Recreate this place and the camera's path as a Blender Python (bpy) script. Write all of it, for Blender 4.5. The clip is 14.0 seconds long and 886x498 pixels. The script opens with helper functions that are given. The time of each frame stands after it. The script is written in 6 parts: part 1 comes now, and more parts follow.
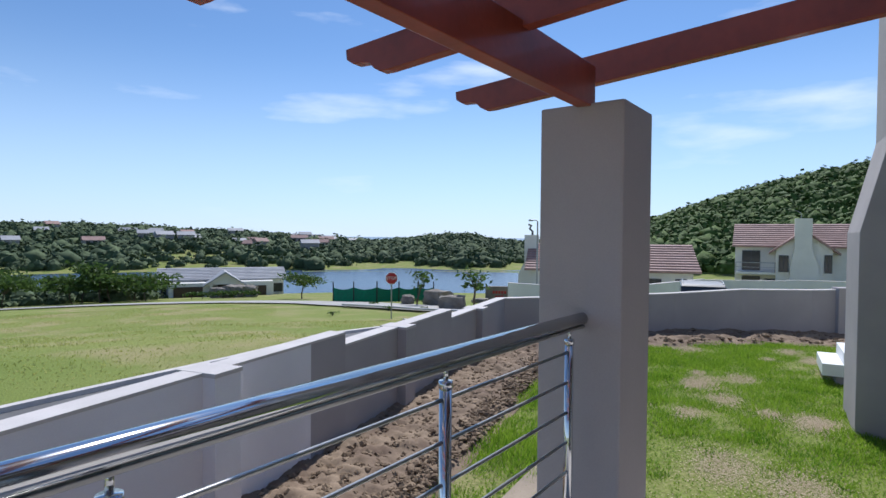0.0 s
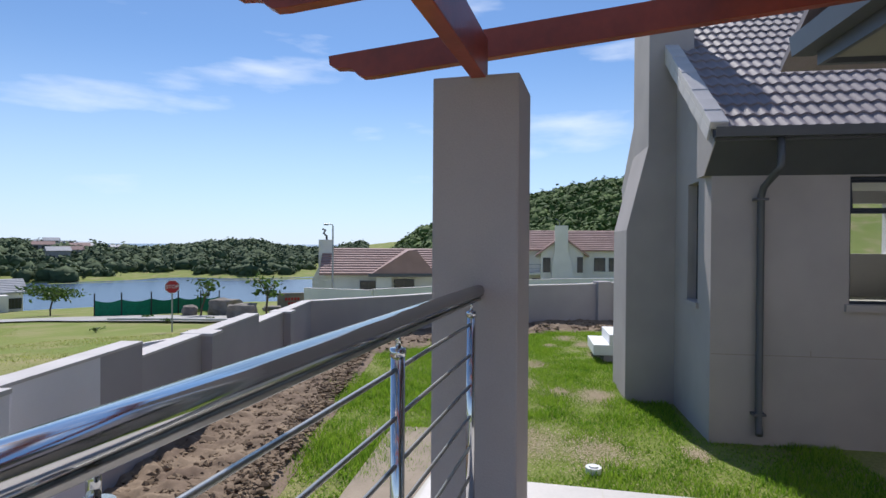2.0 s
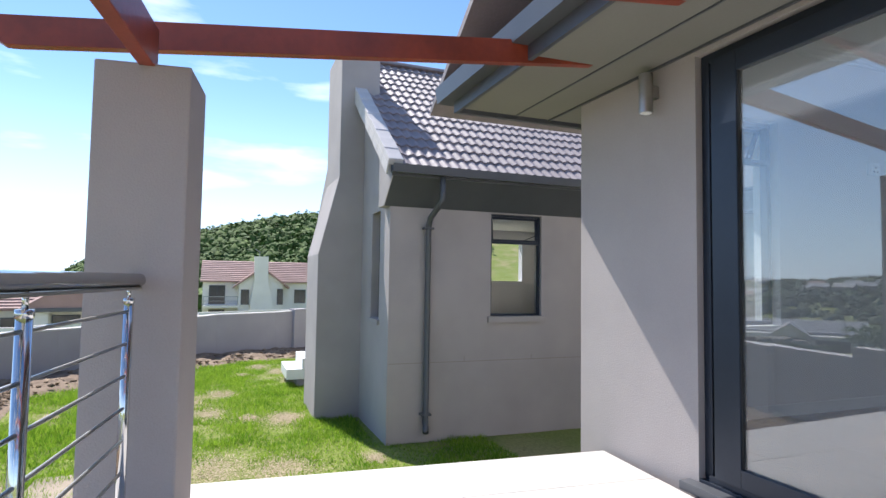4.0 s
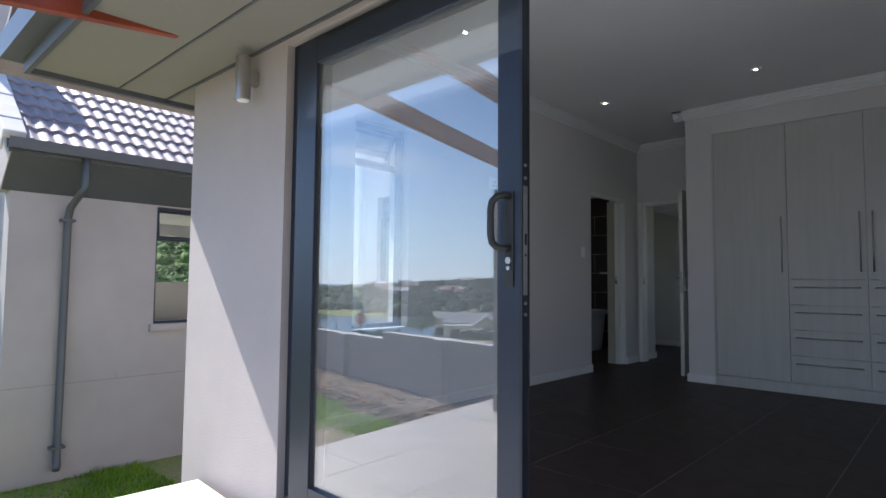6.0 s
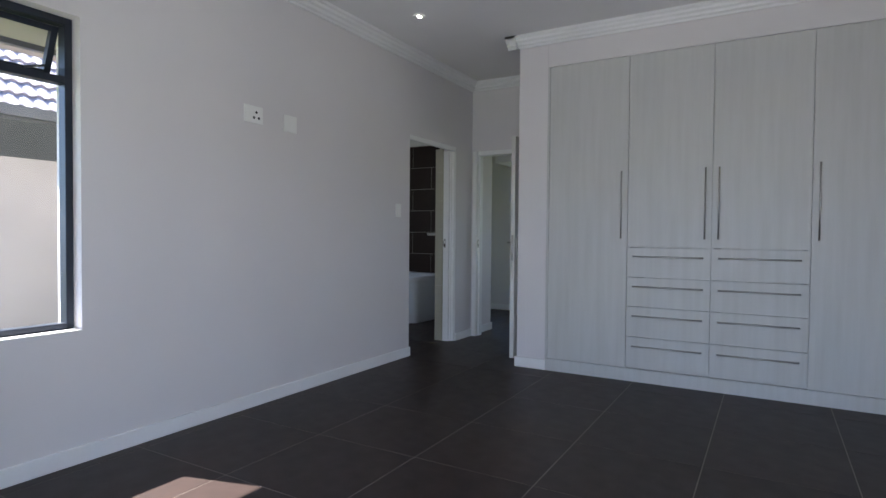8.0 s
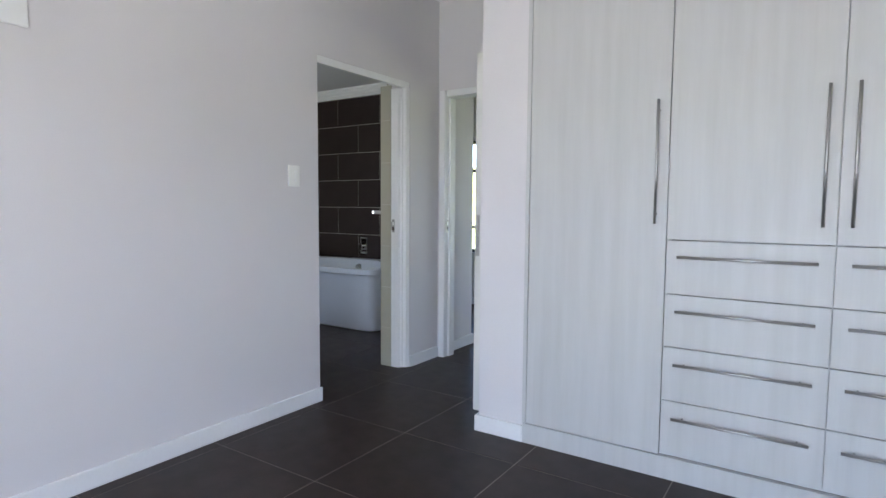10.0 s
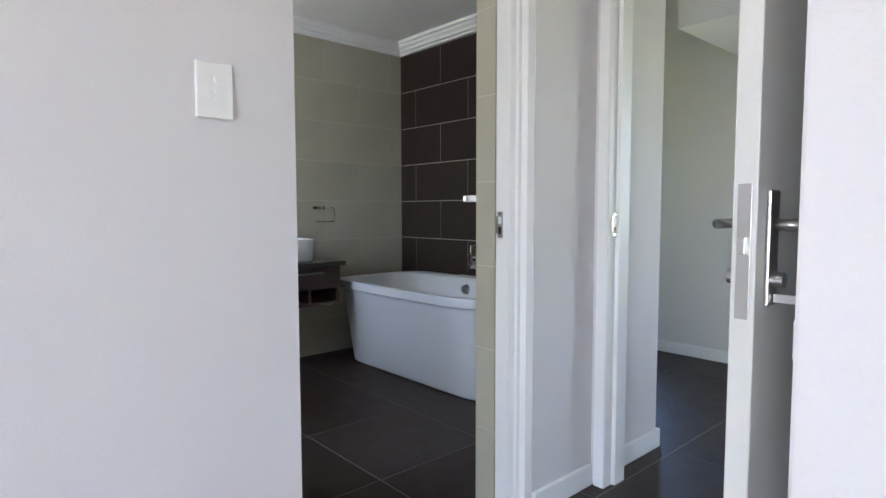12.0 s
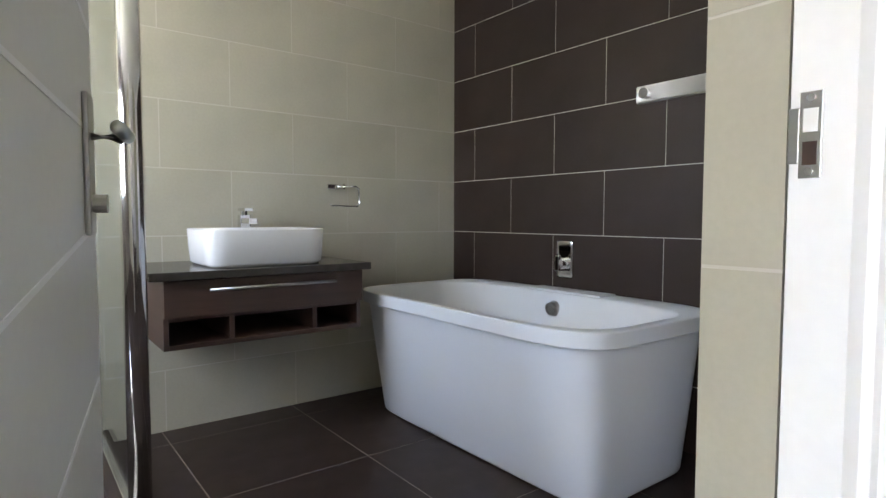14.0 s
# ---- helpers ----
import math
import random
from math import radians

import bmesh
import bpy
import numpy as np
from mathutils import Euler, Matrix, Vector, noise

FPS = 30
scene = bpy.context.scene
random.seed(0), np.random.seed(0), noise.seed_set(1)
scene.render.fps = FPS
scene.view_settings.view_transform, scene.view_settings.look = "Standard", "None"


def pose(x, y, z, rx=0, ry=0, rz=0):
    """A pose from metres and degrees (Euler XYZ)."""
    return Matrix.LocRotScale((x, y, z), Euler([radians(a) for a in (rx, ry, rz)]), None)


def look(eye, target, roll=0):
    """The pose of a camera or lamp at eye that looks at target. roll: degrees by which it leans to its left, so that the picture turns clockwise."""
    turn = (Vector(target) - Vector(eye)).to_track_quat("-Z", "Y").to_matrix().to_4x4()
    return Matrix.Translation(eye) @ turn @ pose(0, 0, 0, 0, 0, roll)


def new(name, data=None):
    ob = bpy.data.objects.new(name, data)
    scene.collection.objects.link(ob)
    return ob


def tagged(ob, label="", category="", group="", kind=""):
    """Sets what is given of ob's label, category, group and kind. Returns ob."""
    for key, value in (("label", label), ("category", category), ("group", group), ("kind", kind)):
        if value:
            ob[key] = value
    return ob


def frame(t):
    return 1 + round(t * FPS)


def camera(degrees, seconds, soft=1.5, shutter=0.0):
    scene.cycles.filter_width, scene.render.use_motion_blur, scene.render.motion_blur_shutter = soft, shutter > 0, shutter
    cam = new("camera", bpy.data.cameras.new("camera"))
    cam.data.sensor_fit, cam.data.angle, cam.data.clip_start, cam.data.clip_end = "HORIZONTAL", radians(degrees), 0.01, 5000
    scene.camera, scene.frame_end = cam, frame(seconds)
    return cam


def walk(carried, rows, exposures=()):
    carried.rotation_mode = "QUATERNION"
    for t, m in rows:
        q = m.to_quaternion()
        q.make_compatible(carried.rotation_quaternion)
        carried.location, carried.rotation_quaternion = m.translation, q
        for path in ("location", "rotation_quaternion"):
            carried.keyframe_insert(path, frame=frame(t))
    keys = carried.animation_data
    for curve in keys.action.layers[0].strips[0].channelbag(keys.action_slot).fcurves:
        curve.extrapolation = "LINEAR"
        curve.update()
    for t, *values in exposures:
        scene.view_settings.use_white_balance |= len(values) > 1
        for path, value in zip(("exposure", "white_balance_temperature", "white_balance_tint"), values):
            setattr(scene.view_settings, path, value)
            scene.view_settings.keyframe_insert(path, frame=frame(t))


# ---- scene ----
cam = camera(75.9, 14.0)
PATH = [
    (0, (2.786, -2.111, 1.252), (1.046, -3.097, 1.206), 0.5),
    (0.5, (2.786, -2.319, 1.228), (1.006, -3.23, 1.188), 0.5),
    (1, (2.773, -2.479, 1.208), (0.914, -3.216, 1.17), 0.6),
    (1.5, (2.756, -2.532, 1.168), (0.821, -3.035, 1.133), 0.5),
    (2, (2.787, -2.548, 1.112), (0.809, -2.845, 1.094), 0.4),
    (2.2, (2.822, -2.547, 1.083), (0.833, -2.756, 1.076), 0.4),
    (4.3, (3.042, -2.363, 0.928), (1.256, -1.472, 1.054), 0.8),
    (4.5, (3.062, -2.309, 0.922), (1.34, -1.299, 1.055), 0.7),
    (5, (3.095, -2.141, 0.947), (1.495, -0.947, 1.073), 0.4),
    (5.5, (3.132, -1.939, 0.954), (1.634, -0.619, 1.077), 0.5),
    (6, (3.14, -1.651, 0.979), (1.788, -0.183, 1.1), 0.5),
    (6.5, (3.142, -1.308, 0.982), (1.927, 0.276, 1.104), 0.6),
    (7, (3.091, -0.885, 1.003), (1.96, 0.761, 1.103), 0.6),
    (7.5, (2.983, -0.503, 1.084), (1.923, 1.192, 1.121), 0.5),
    (8, (2.895, -0.144, 1.126), (1.896, 1.588, 1.076), 0.5),
    (8.2, (2.88, 0.016, 1.152), (1.888, 1.751, 1.073), 0.5),
    (10.3, (2.343, 2.184, 1.177), (1.187, 3.808, 1.018), 0.3),
    (10.5, (2.247, 2.392, 1.157), (1.046, 3.983, 0.999), 0.2),
    (11, (1.974, 2.841, 1.122), (0.665, 4.345, 0.961), 0.1),
    (11.5, (1.617, 3.234, 1.104), (0.207, 4.644, 0.959), -0.0),
    (12, (1.246, 3.601, 1.086), (-0.239, 4.934, 0.95), -0.1),
    (12.5, (0.876, 3.9, 1.059), (-0.661, 5.173, 0.933), 0.1),
    (13, (0.533, 4.127, 1.008), (-1.025, 5.375, 0.891), 0.1),
    (13.5, (0.303, 4.274, 0.949), (-1.266, 5.509, 0.834), 0.2),
    (14, (0.155, 4.386, 0.946), (-1.43, 5.601, 0.836), 0.1),
]

walk(cam, [(t, look(e, g, r)) for t, e, g, r in PATH],
     exposures=[(0, 0.0, 5950, 11), (2.2, 0.0, 6200, 12), (4.3, 1.0, 6300, 12), (6.5, 1.5, 6250, 14), (7.5, 2.33, 6300, 15), (8.2, 3.0, 6300, 15), (10.3, 3.97, 6400, 16), (12.0, 4.45, 6600, 17), (13.0, 4.87, 6900, 17), (14.0, 5.1, 7100, 17)])

# ---- world and sun ----
SUN_EL, SUN_AZ = radians(48), math.atan2(-0.27, -0.963)      # direction towards the sun
to_sun = Vector((math.cos(SUN_EL) * math.cos(SUN_AZ), math.cos(SUN_EL) * math.sin(SUN_AZ), math.sin(SUN_EL)))
world = bpy.data.worlds.new("sky")
scene.world = world
world.use_nodes = True
wn, wl = world.node_tree.nodes, world.node_tree.links
sky = wn.new("ShaderNodeTexSky")
sky.sky_type, sky.sun_disc = "NISHITA", False
sky.sun_elevation, sky.sun_rotation = SUN_EL, math.pi / 2 - SUN_AZ
sky.air_density, sky.dust_density, sky.ozone_density = 1.0, 0.03, 6.0
wtc = wn.new("ShaderNodeTexCoord")
wmap = wn.new("ShaderNodeMapping")
wmap.inputs["Scale"].default_value = (1.6, 1.6, 7.0)
wno = wn.new("ShaderNodeTexNoise")
wno.inputs["Scale"].default_value, wno.inputs["Detail"].default_value = 2.2, 6.0
wramp = wn.new("ShaderNodeValToRGB")
wramp.color_ramp.elements[0].position, wramp.color_ramp.elements[1].position = 0.56, 0.78
wramp.color_ramp.elements[1].color = (0.7, 0.7, 0.7, 1)
wmix = wn.new("ShaderNodeMixRGB")
wmix.inputs["Color2"].default_value = (9.5, 9.8, 10.2, 1)
wl.new(wtc.outputs["Generated"], wmap.inputs["Vector"])
wl.new(wmap.outputs["Vector"], wno.inputs["Vector"])
wl.new(wno.outputs["Fac"], wramp.inputs["Fac"])
wl.new(wramp.outputs["Color"], wmix.inputs["Fac"])
wl.new(sky.outputs["Color"], wmix.inputs["Color1"])
# pale haze towards the horizon
wsep = wn.new("ShaderNodeSeparateXYZ")
whz = wn.new("ShaderNodeMapRange")
whz.interpolation_type = "SMOOTHSTEP"
whz.inputs["From Min"].default_value, whz.inputs["From Max"].default_value = -0.05, 0.33
whz.inputs["To Min"].default_value, whz.inputs["To Max"].default_value = 0.75, 0.0
whm = wn.new("ShaderNodeMixRGB")
whm.inputs["Color2"].default_value = (6.0, 7.6, 9.8, 1)
wl.new(wtc.outputs["Generated"], wsep.inputs["Vector"])
wl.new(wsep.outputs["Z"], whz.inputs["Value"])
wl.new(whz.outputs["Result"], whm.inputs["Fac"])
wl.new(wmix.outputs["Color"], whm.inputs["Color1"])
wl.new(whm.outputs["Color"], wn["Background"].inputs["Color"])
wn["Background"].inputs["Strength"].default_value = 0.112
sun = new("sun", bpy.data.lights.new("sun", "SUN"))
sun.data.energy, sun.data.angle, sun.data.color = 4.8, radians(0.5), (1.0, 0.95, 0.88)
sun.matrix_world = Matrix.Translation((0, 0, 30)) @ to_sun.to_track_quat("Z", "Y").to_matrix().to_4x4()


def opening_lamp(name, place, turn, w, h, watts, colour):
    """An area lamp in an opening, for the sky's light that falls through it."""
    d = bpy.data.lights.new(name, "AREA")
    d.shape, d.size, d.size_y, d.energy, d.color = "RECTANGLE", w, h, watts, colour
    new(name, d).matrix_basis = pose(*place, *turn)
opening_lamp("sliding_door_daylight", (2.2, 0.075, 1.02), (112, 0, 0), 2.5, 1.9, 3.4, (0.86, 0.93, 1.0))
opening_lamp("bathroom_window_daylight", (-1.75, 3.27, 1.53), (90, 0, 0), 1.0, 1.0, 1.32, (0.84, 0.93, 1.0))
# added lamp that brightens the hall corner, set in the unseen window_5
opening_lamp("hall_window_daylight", (1.27, 7.72, 1.3), (90, 0, 180), 0.6, 1.2, 0.7, (0.84, 0.96, 1.0))


# ---- materials ----
def material(name, colour, rough=0.6, metal=0.0, scale=6.0, vary=0.08, bump=0.0, fine=60.0, stretch=(1, 1, 1),
             colour2=None, rand=0.0, coat=0.0, spec=0.5, gloss_vary=0.0):
    """Principled paint with two scales of noise, an optional second colour in stains, and bump."""
    m = bpy.data.materials.new(name)
    m.use_nodes = True
    n, l = m.node_tree.nodes, m.node_tree.links
    b = n["Principled BSDF"]
    tc = n.new("ShaderNodeTexCoord")
    mp = n.new("ShaderNodeMapping")
    mp.inputs["Scale"].default_value = stretch
    l.new(tc.outputs["Object"], mp.inputs["Vector"])
    big = n.new("ShaderNodeTexNoise")
    big.inputs["Scale"].default_value, big.inputs["Detail"].default_value = scale, 5.0
    sm = n.new("ShaderNodeTexNoise")
    sm.inputs["Scale"].default_value, sm.inputs["Detail"].default_value = fine, 3.0
    l.new(mp.outputs["Vector"], big.inputs["Vector"])
    l.new(mp.outputs["Vector"], sm.inputs["Vector"])
    mx = n.new("ShaderNodeMixRGB")
    c2 = colour2 or tuple(c * (1 - 3 * vary) for c in colour)
    mx.inputs["Color1"].default_value, mx.inputs["Color2"].default_value = (*colour, 1), (*c2, 1)
    rp = n.new("ShaderNodeValToRGB")
    rp.color_ramp.elements[0].position, rp.color_ramp.elements[1].position = 0.35, 0.75
    l.new(big.outputs["Fac"], rp.inputs["Fac"])
    l.new(rp.outputs["Color"], mx.inputs["Fac"])
    hs = n.new("ShaderNodeHueSaturation")
    ma = n.new("ShaderNodeMapRange")
    ma.inputs["To Min"].default_value, ma.inputs["To Max"].default_value = 1 - vary * 1.5, 1 + vary * 1.5
    l.new(sm.outputs["Fac"], ma.inputs["Value"])
    value = ma.outputs["Result"]
    if rand:
        oi = n.new("ShaderNodeObjectInfo")
        mr = n.new("ShaderNodeMapRange")
        mr.inputs["To Min"].default_value, mr.inputs["To Max"].default_value = 1 - rand, 1 + rand
        l.new(oi.outputs["Random"], mr.inputs["Value"])
        mu = n.new("ShaderNodeMath")
        mu.operation = "MULTIPLY"
        l.new(mr.outputs["Result"], mu.inputs[0])
        l.new(value, mu.inputs[1])
        value = mu.outputs["Value"]
    l.new(value, hs.inputs["Value"])
    l.new(mx.outputs["Color"], hs.inputs["Color"])
    l.new(hs.outputs["Color"], b.inputs["Base Color"])
    b.inputs["Roughness"].default_value, b.inputs["Metallic"].default_value = rough, metal
    b.inputs["Coat Weight"].default_value = coat
    b.inputs["Specular IOR Level"].default_value = spec
    if gloss_vary:
        mg = n.new("ShaderNodeMapRange")
        mg.inputs["To Min"].default_value, mg.inputs["To Max"].default_value = rough - gloss_vary, rough + gloss_vary
        l.new(big.outputs["Fac"], mg.inputs["Value"])
        l.new(mg.outputs["Result"], b.inputs["Roughness"])
    if bump:
        bp = n.new("ShaderNodeBump")
        bp.inputs["Strength"].default_value, bp.inputs["Distance"].default_value = bump, 0.004
        l.new(sm.outputs["Fac"], bp.inputs["Height"])
        l.new(bp.outputs["Normal"], b.inputs["Normal"])
    return m


def island_material(name, c1, c2, rough=0.8, scale=3.0, bump=0.4, trans=0.0):
    """For joined stuff: colour between c1 and c2 by island, with noise on top."""
    m = bpy.data.materials.new(name)
    m.use_nodes = True
    n, l = m.node_tree.nodes, m.node_tree.links
    b = n["Principled BSDF"]
    g = n.new("ShaderNodeNewGeometry")
    no = n.new("ShaderNodeTexNoise")
    no.inputs["Scale"].default_value, no.inputs["Detail"].default_value = scale, 6.0
    tc = n.new("ShaderNodeTexCoord")
    l.new(tc.outputs["Object"], no.inputs["Vector"])
    ad = n.new("ShaderNodeMath")
    ad.operation = "ADD"
    l.new(g.outputs["Random Per Island"], ad.inputs[0])
    l.new(no.outputs["Fac"], ad.inputs[1])
    mr = n.new("ShaderNodeMapRange")
    mr.inputs["From Min"].default_value, mr.inputs["From Max"].default_value = 0.4, 1.3
    l.new(ad.outputs["Value"], mr.inputs["Value"])
    mx = n.new("ShaderNodeMixRGB")
    mx.inputs["Color1"].default_value, mx.inputs["Color2"].default_value = (*c1, 1), (*c2, 1)
    l.new(mr.outputs["Result"], mx.inputs["Fac"])
    l.new(mx.outputs["Color"], b.inputs["Base Color"])
    b.inputs["Roughness"].default_value = rough
    b.inputs["Specular IOR Level"].default_value = 0.2
    if trans:
        tl, ms = n.new("ShaderNodeBsdfTranslucent"), n.new("ShaderNodeMixShader")
        l.new(mx.outputs["Color"], tl.inputs["Color"])
        ms.inputs["Fac"].default_value = trans
        l.new(b.outputs["BSDF"], ms.inputs[1])
        l.new(tl.outputs["BSDF"], ms.inputs[2])
        l.new(ms.outputs["Shader"], n["Material Output"].inputs["Surface"])
    if bump:
        bp = n.new("ShaderNodeBump")
        bp.inputs["Strength"].default_value, bp.inputs["Distance"].default_value = bump, 0.3
        l.new(no.outputs["Fac"], bp.inputs["Height"])
        l.new(bp.outputs["Normal"], b.inputs["Normal"])
    return m


def glass_material(name, tint=(0.93, 0.97, 0.97), mirror=0.06, rise=3.0, dust=0.0):
    """Clear glass: see-through, with a mirror share that grows towards grazing view."""
    m = bpy.data.materials.new(name)
    m.use_nodes = True
    n, l = m.node_tree.nodes, m.node_tree.links
    n.remove(n["Principled BSDF"])
    tr, gl, lw, mx = (n.new("ShaderNodeBsdfTransparent"), n.new("ShaderNodeBsdfGlossy"), n.new("ShaderNodeLayerWeight"), n.new("ShaderNodeMixShader"))
    tr.inputs["Color"].default_value = (*tint, 1)
    gl.inputs["Roughness"].default_value = 0.0
    lw.inputs["Blend"].default_value = 0.5
    pw, ma = n.new("ShaderNodeMath"), n.new("ShaderNodeMath")
    pw.operation, ma.operation = "POWER", "MULTIPLY_ADD"
    pw.inputs[1].default_value = rise
    ma.inputs[1].default_value, ma.inputs[2].default_value = 0.9 - mirror, mirror
    l.new(lw.outputs["Facing"], pw.inputs[0])
    l.new(pw.outputs["Value"], ma.inputs[0])
    l.new(ma.outputs["Value"], mx.inputs["Fac"])
    l.new(tr.outputs["BSDF"], mx.inputs[1])
    l.new(gl.outputs["BSDF"], mx.inputs[2])
    out = mx.outputs["Shader"]
    if dust:
        df_, ms, no, mr = n.new("ShaderNodeBsdfDiffuse"), n.new("ShaderNodeMixShader"), n.new("ShaderNodeTexNoise"), n.new("ShaderNodeMapRange")
        df_.inputs["Color"].default_value = (0.8, 0.8, 0.78, 1)
        no.inputs["Scale"].default_value, no.inputs["Detail"].default_value = 3.0, 6.0
        mr.inputs["To Min"].default_value, mr.inputs["To Max"].default_value = dust * 0.5, dust * 1.5
        l.new(no.outputs["Fac"], mr.inputs["Value"])
        l.new(mr.outputs["Result"], ms.inputs["Fac"])
        l.new(out, ms.inputs[1])
        l.new(df_.outputs["BSDF"], ms.inputs[2])
        out = ms.outputs["Shader"]
    l.new(out, n["Material Output"].inputs["Surface"])
    return m


def emitter(name, colour, strength):
    m = bpy.data.materials.new(name)
    m.use_nodes = True
    b = m.node_tree.nodes["Principled BSDF"]
    b.inputs["Base Color"].default_value = (*colour, 1)
    b.inputs["Emission Color"].default_value, b.inputs["Emission Strength"].default_value = (*colour, 1), strength
    return m


PLASTER = material("exterior_plaster", (0.41, 0.368, 0.35), 0.85, scale=1.3, vary=0.05, bump=0.35, fine=140)
PLASTER_FAR = material("far_plaster", (0.80, 0.77, 0.72), 0.85, scale=0.5, vary=0.05)
BOUNDARY = material("boundary_plaster", (0.40, 0.365, 0.37), 0.85, scale=0.9, vary=0.06, bump=0.35, fine=90)
# paler copy of the boundary plaster: grazing sun put into the colour
SUNLIT_WALL = material("sunlit_boundary_plaster", (0.84, 0.81, 0.84), 0.85, scale=1.1, vary=0.04, bump=0.3, fine=90)
CAP = material("wall_cap_plaster", (0.62, 0.58, 0.56), 0.85, scale=2.0, vary=0.06, bump=0.3)
PAINT = material("interior_wall_paint", (0.75, 0.725, 0.73), 0.75, scale=0.9, vary=0.02, bump=0.12, fine=180)
CEILING = material("ceiling_paint", (0.84, 0.83, 0.82), 0.8, scale=0.8, vary=0.02, bump=0.08, fine=150)
TRIM = material("white_trim", (0.88, 0.88, 0.875), 0.45, scale=2.0, vary=0.02)
DOORWHITE = material("white_door_paint", (0.74, 0.735, 0.70), 0.4, scale=3.0, vary=0.02)
FLOOR_TILE = material("brown_floor_tile", (0.036, 0.023, 0.0195), 0.46, scale=9, vary=0.10, bump=0.06, fine=120, rand=0.10, gloss_vary=0.06, spec=0.30)
GROUT = material("grout", (0.27, 0.235, 0.205), 0.9, scale=8, vary=0.06)
GROUT_LIGHT = material("light_grout", (0.60, 0.575, 0.51), 0.85, scale=8, vary=0.04)
LIGHT_TILE = material("olive_grey_wall_tile", (0.47, 0.445, 0.355), 0.3, scale=3, vary=0.04, bump=0.03, rand=0.03, fine=90)
DARK_TILE = material("dark_brown_wall_tile", (0.034, 0.0225, 0.0188), 0.42, spec=0.16, scale=5, vary=0.07, bump=0.04, rand=0.06, fine=90)
PATIO = material("pale_patio_tile", (0.60, 0.565, 0.53), 0.55, scale=4, vary=0.05, bump=0.1, rand=0.03)
ALU = material("charcoal_aluminium", (0.026, 0.034, 0.050), 0.38, metal=0.35, scale=4, vary=0.05)
GUTTER = material("grey_gutter_paint", (0.085, 0.09, 0.10), 0.4, scale=3, vary=0.05)
SOFFIT = material("grey_soffit_board", (0.235, 0.225, 0.20), 0.7, scale=1.2, vary=0.04, bump=0.1)
WOOD_RED = material("red_stained_timber", (0.30, 0.052, 0.022), 0.42, scale=3, vary=0.14, bump=0.2, fine=30, stretch=(1, 1, 1), coat=0.15)
WARDROBE = material("pale_woodgrain_melamine", (0.585, 0.585, 0.575), 0.5, scale=2.2, vary=0.02, stretch=(9, 9, 0.55), fine=14, colour2=(0.53, 0.53, 0.515))
STEEL = material("polished_steel", (0.68, 0.68, 0.68), 0.11, metal=1.0, scale=8, vary=0.02)
BRUSHED = material("brushed_steel", (0.50, 0.49, 0.47), 0.32, metal=1.0, scale=8, vary=0.05)
CHROME = material("chrome", (0.80, 0.80, 0.80), 0.05, metal=1.0, scale=8, vary=0.01)
CERAMIC = material("white_ceramic", (0.80, 0.80, 0.79), 0.12, scale=2, vary=0.01, coat=0.4)
ACRYLIC = material("white_acrylic", (0.63, 0.64, 0.65), 0.36, scale=2, vary=0.01, coat=0.0)
VENEER = material("dark_walnut_veneer", (0.065, 0.034, 0.026), 0.4, scale=3, vary=0.14, stretch=(1, 0.5, 8), fine=25)
STONE_TOP = material("dark_stone_top", (0.050, 0.043, 0.038), 0.18, scale=30, vary=0.12)
GLASS = glass_material("clear_glass", (0.90, 0.94, 0.95), 0.16, 2.5, 0.066)
PANE = glass_material("window_pane", (0.96, 0.98, 0.98), 0.035, 4.0)
ROOF_TILE = material("grey_mauve_roof_tile", (0.30, 0.255, 0.26), 0.65, scale=2.5, vary=0.10, bump=0.3, fine=70, rand=0.10)
ROOF_RED = material("far_red_roof", (0.38, 0.24, 0.21), 0.8, scale=0.8, vary=0.08, stretch=(1, 1, 1))
ROOF_GREY = material("far_grey_roof", (0.42, 0.42, 0.44), 0.7, scale=0.5, vary=0.06)
PLASTIC = material("white_plastic", (0.87, 0.87, 0.85), 0.35, scale=3, vary=0.01)
BLACK = material("black_rubber", (0.02, 0.02, 0.02), 0.6, scale=6, vary=0.05)
DARK_GLASS = material("dark_far_glass", (0.03, 0.035, 0.04), 0.12, scale=3, vary=0.05)
BARK = material("bark", (0.13, 0.095, 0.07), 0.9, scale=8, vary=0.15, bump=0.5)
LEAF = island_material("leaf", (0.045, 0.085, 0.02), (0.09, 0.15, 0.035), 0.6, 4.0, 0.0, 0.4)
ROCK = material("boulder_rock", (0.27, 0.235, 0.20), 0.9, scale=1.5, vary=0.15, bump=0.6, fine=12)
NET = material("green_shade_net", (0.015, 0.20, 0.13), 0.8, scale=5, vary=0.08)
SIGN_RED = material("sign_red", (0.42, 0.02, 0.025), 0.5, scale=4, vary=0.03)
SIGN_WHITE = material("sign_white", (0.75, 0.75, 0.75), 0.5, scale=4, vary=0.02)
GALV = material("galvanised_steel", (0.35, 0.36, 0.37), 0.45, metal=0.7, scale=5, vary=0.05)
ASPHALT = material("road_asphalt", (0.42, 0.40, 0.37), 0.9, scale=0.6, vary=0.06, bump=0.2)
LAMP_ON = emitter("lit_lamp_disc", (1.0, 0.93, 0.80), 14.0)


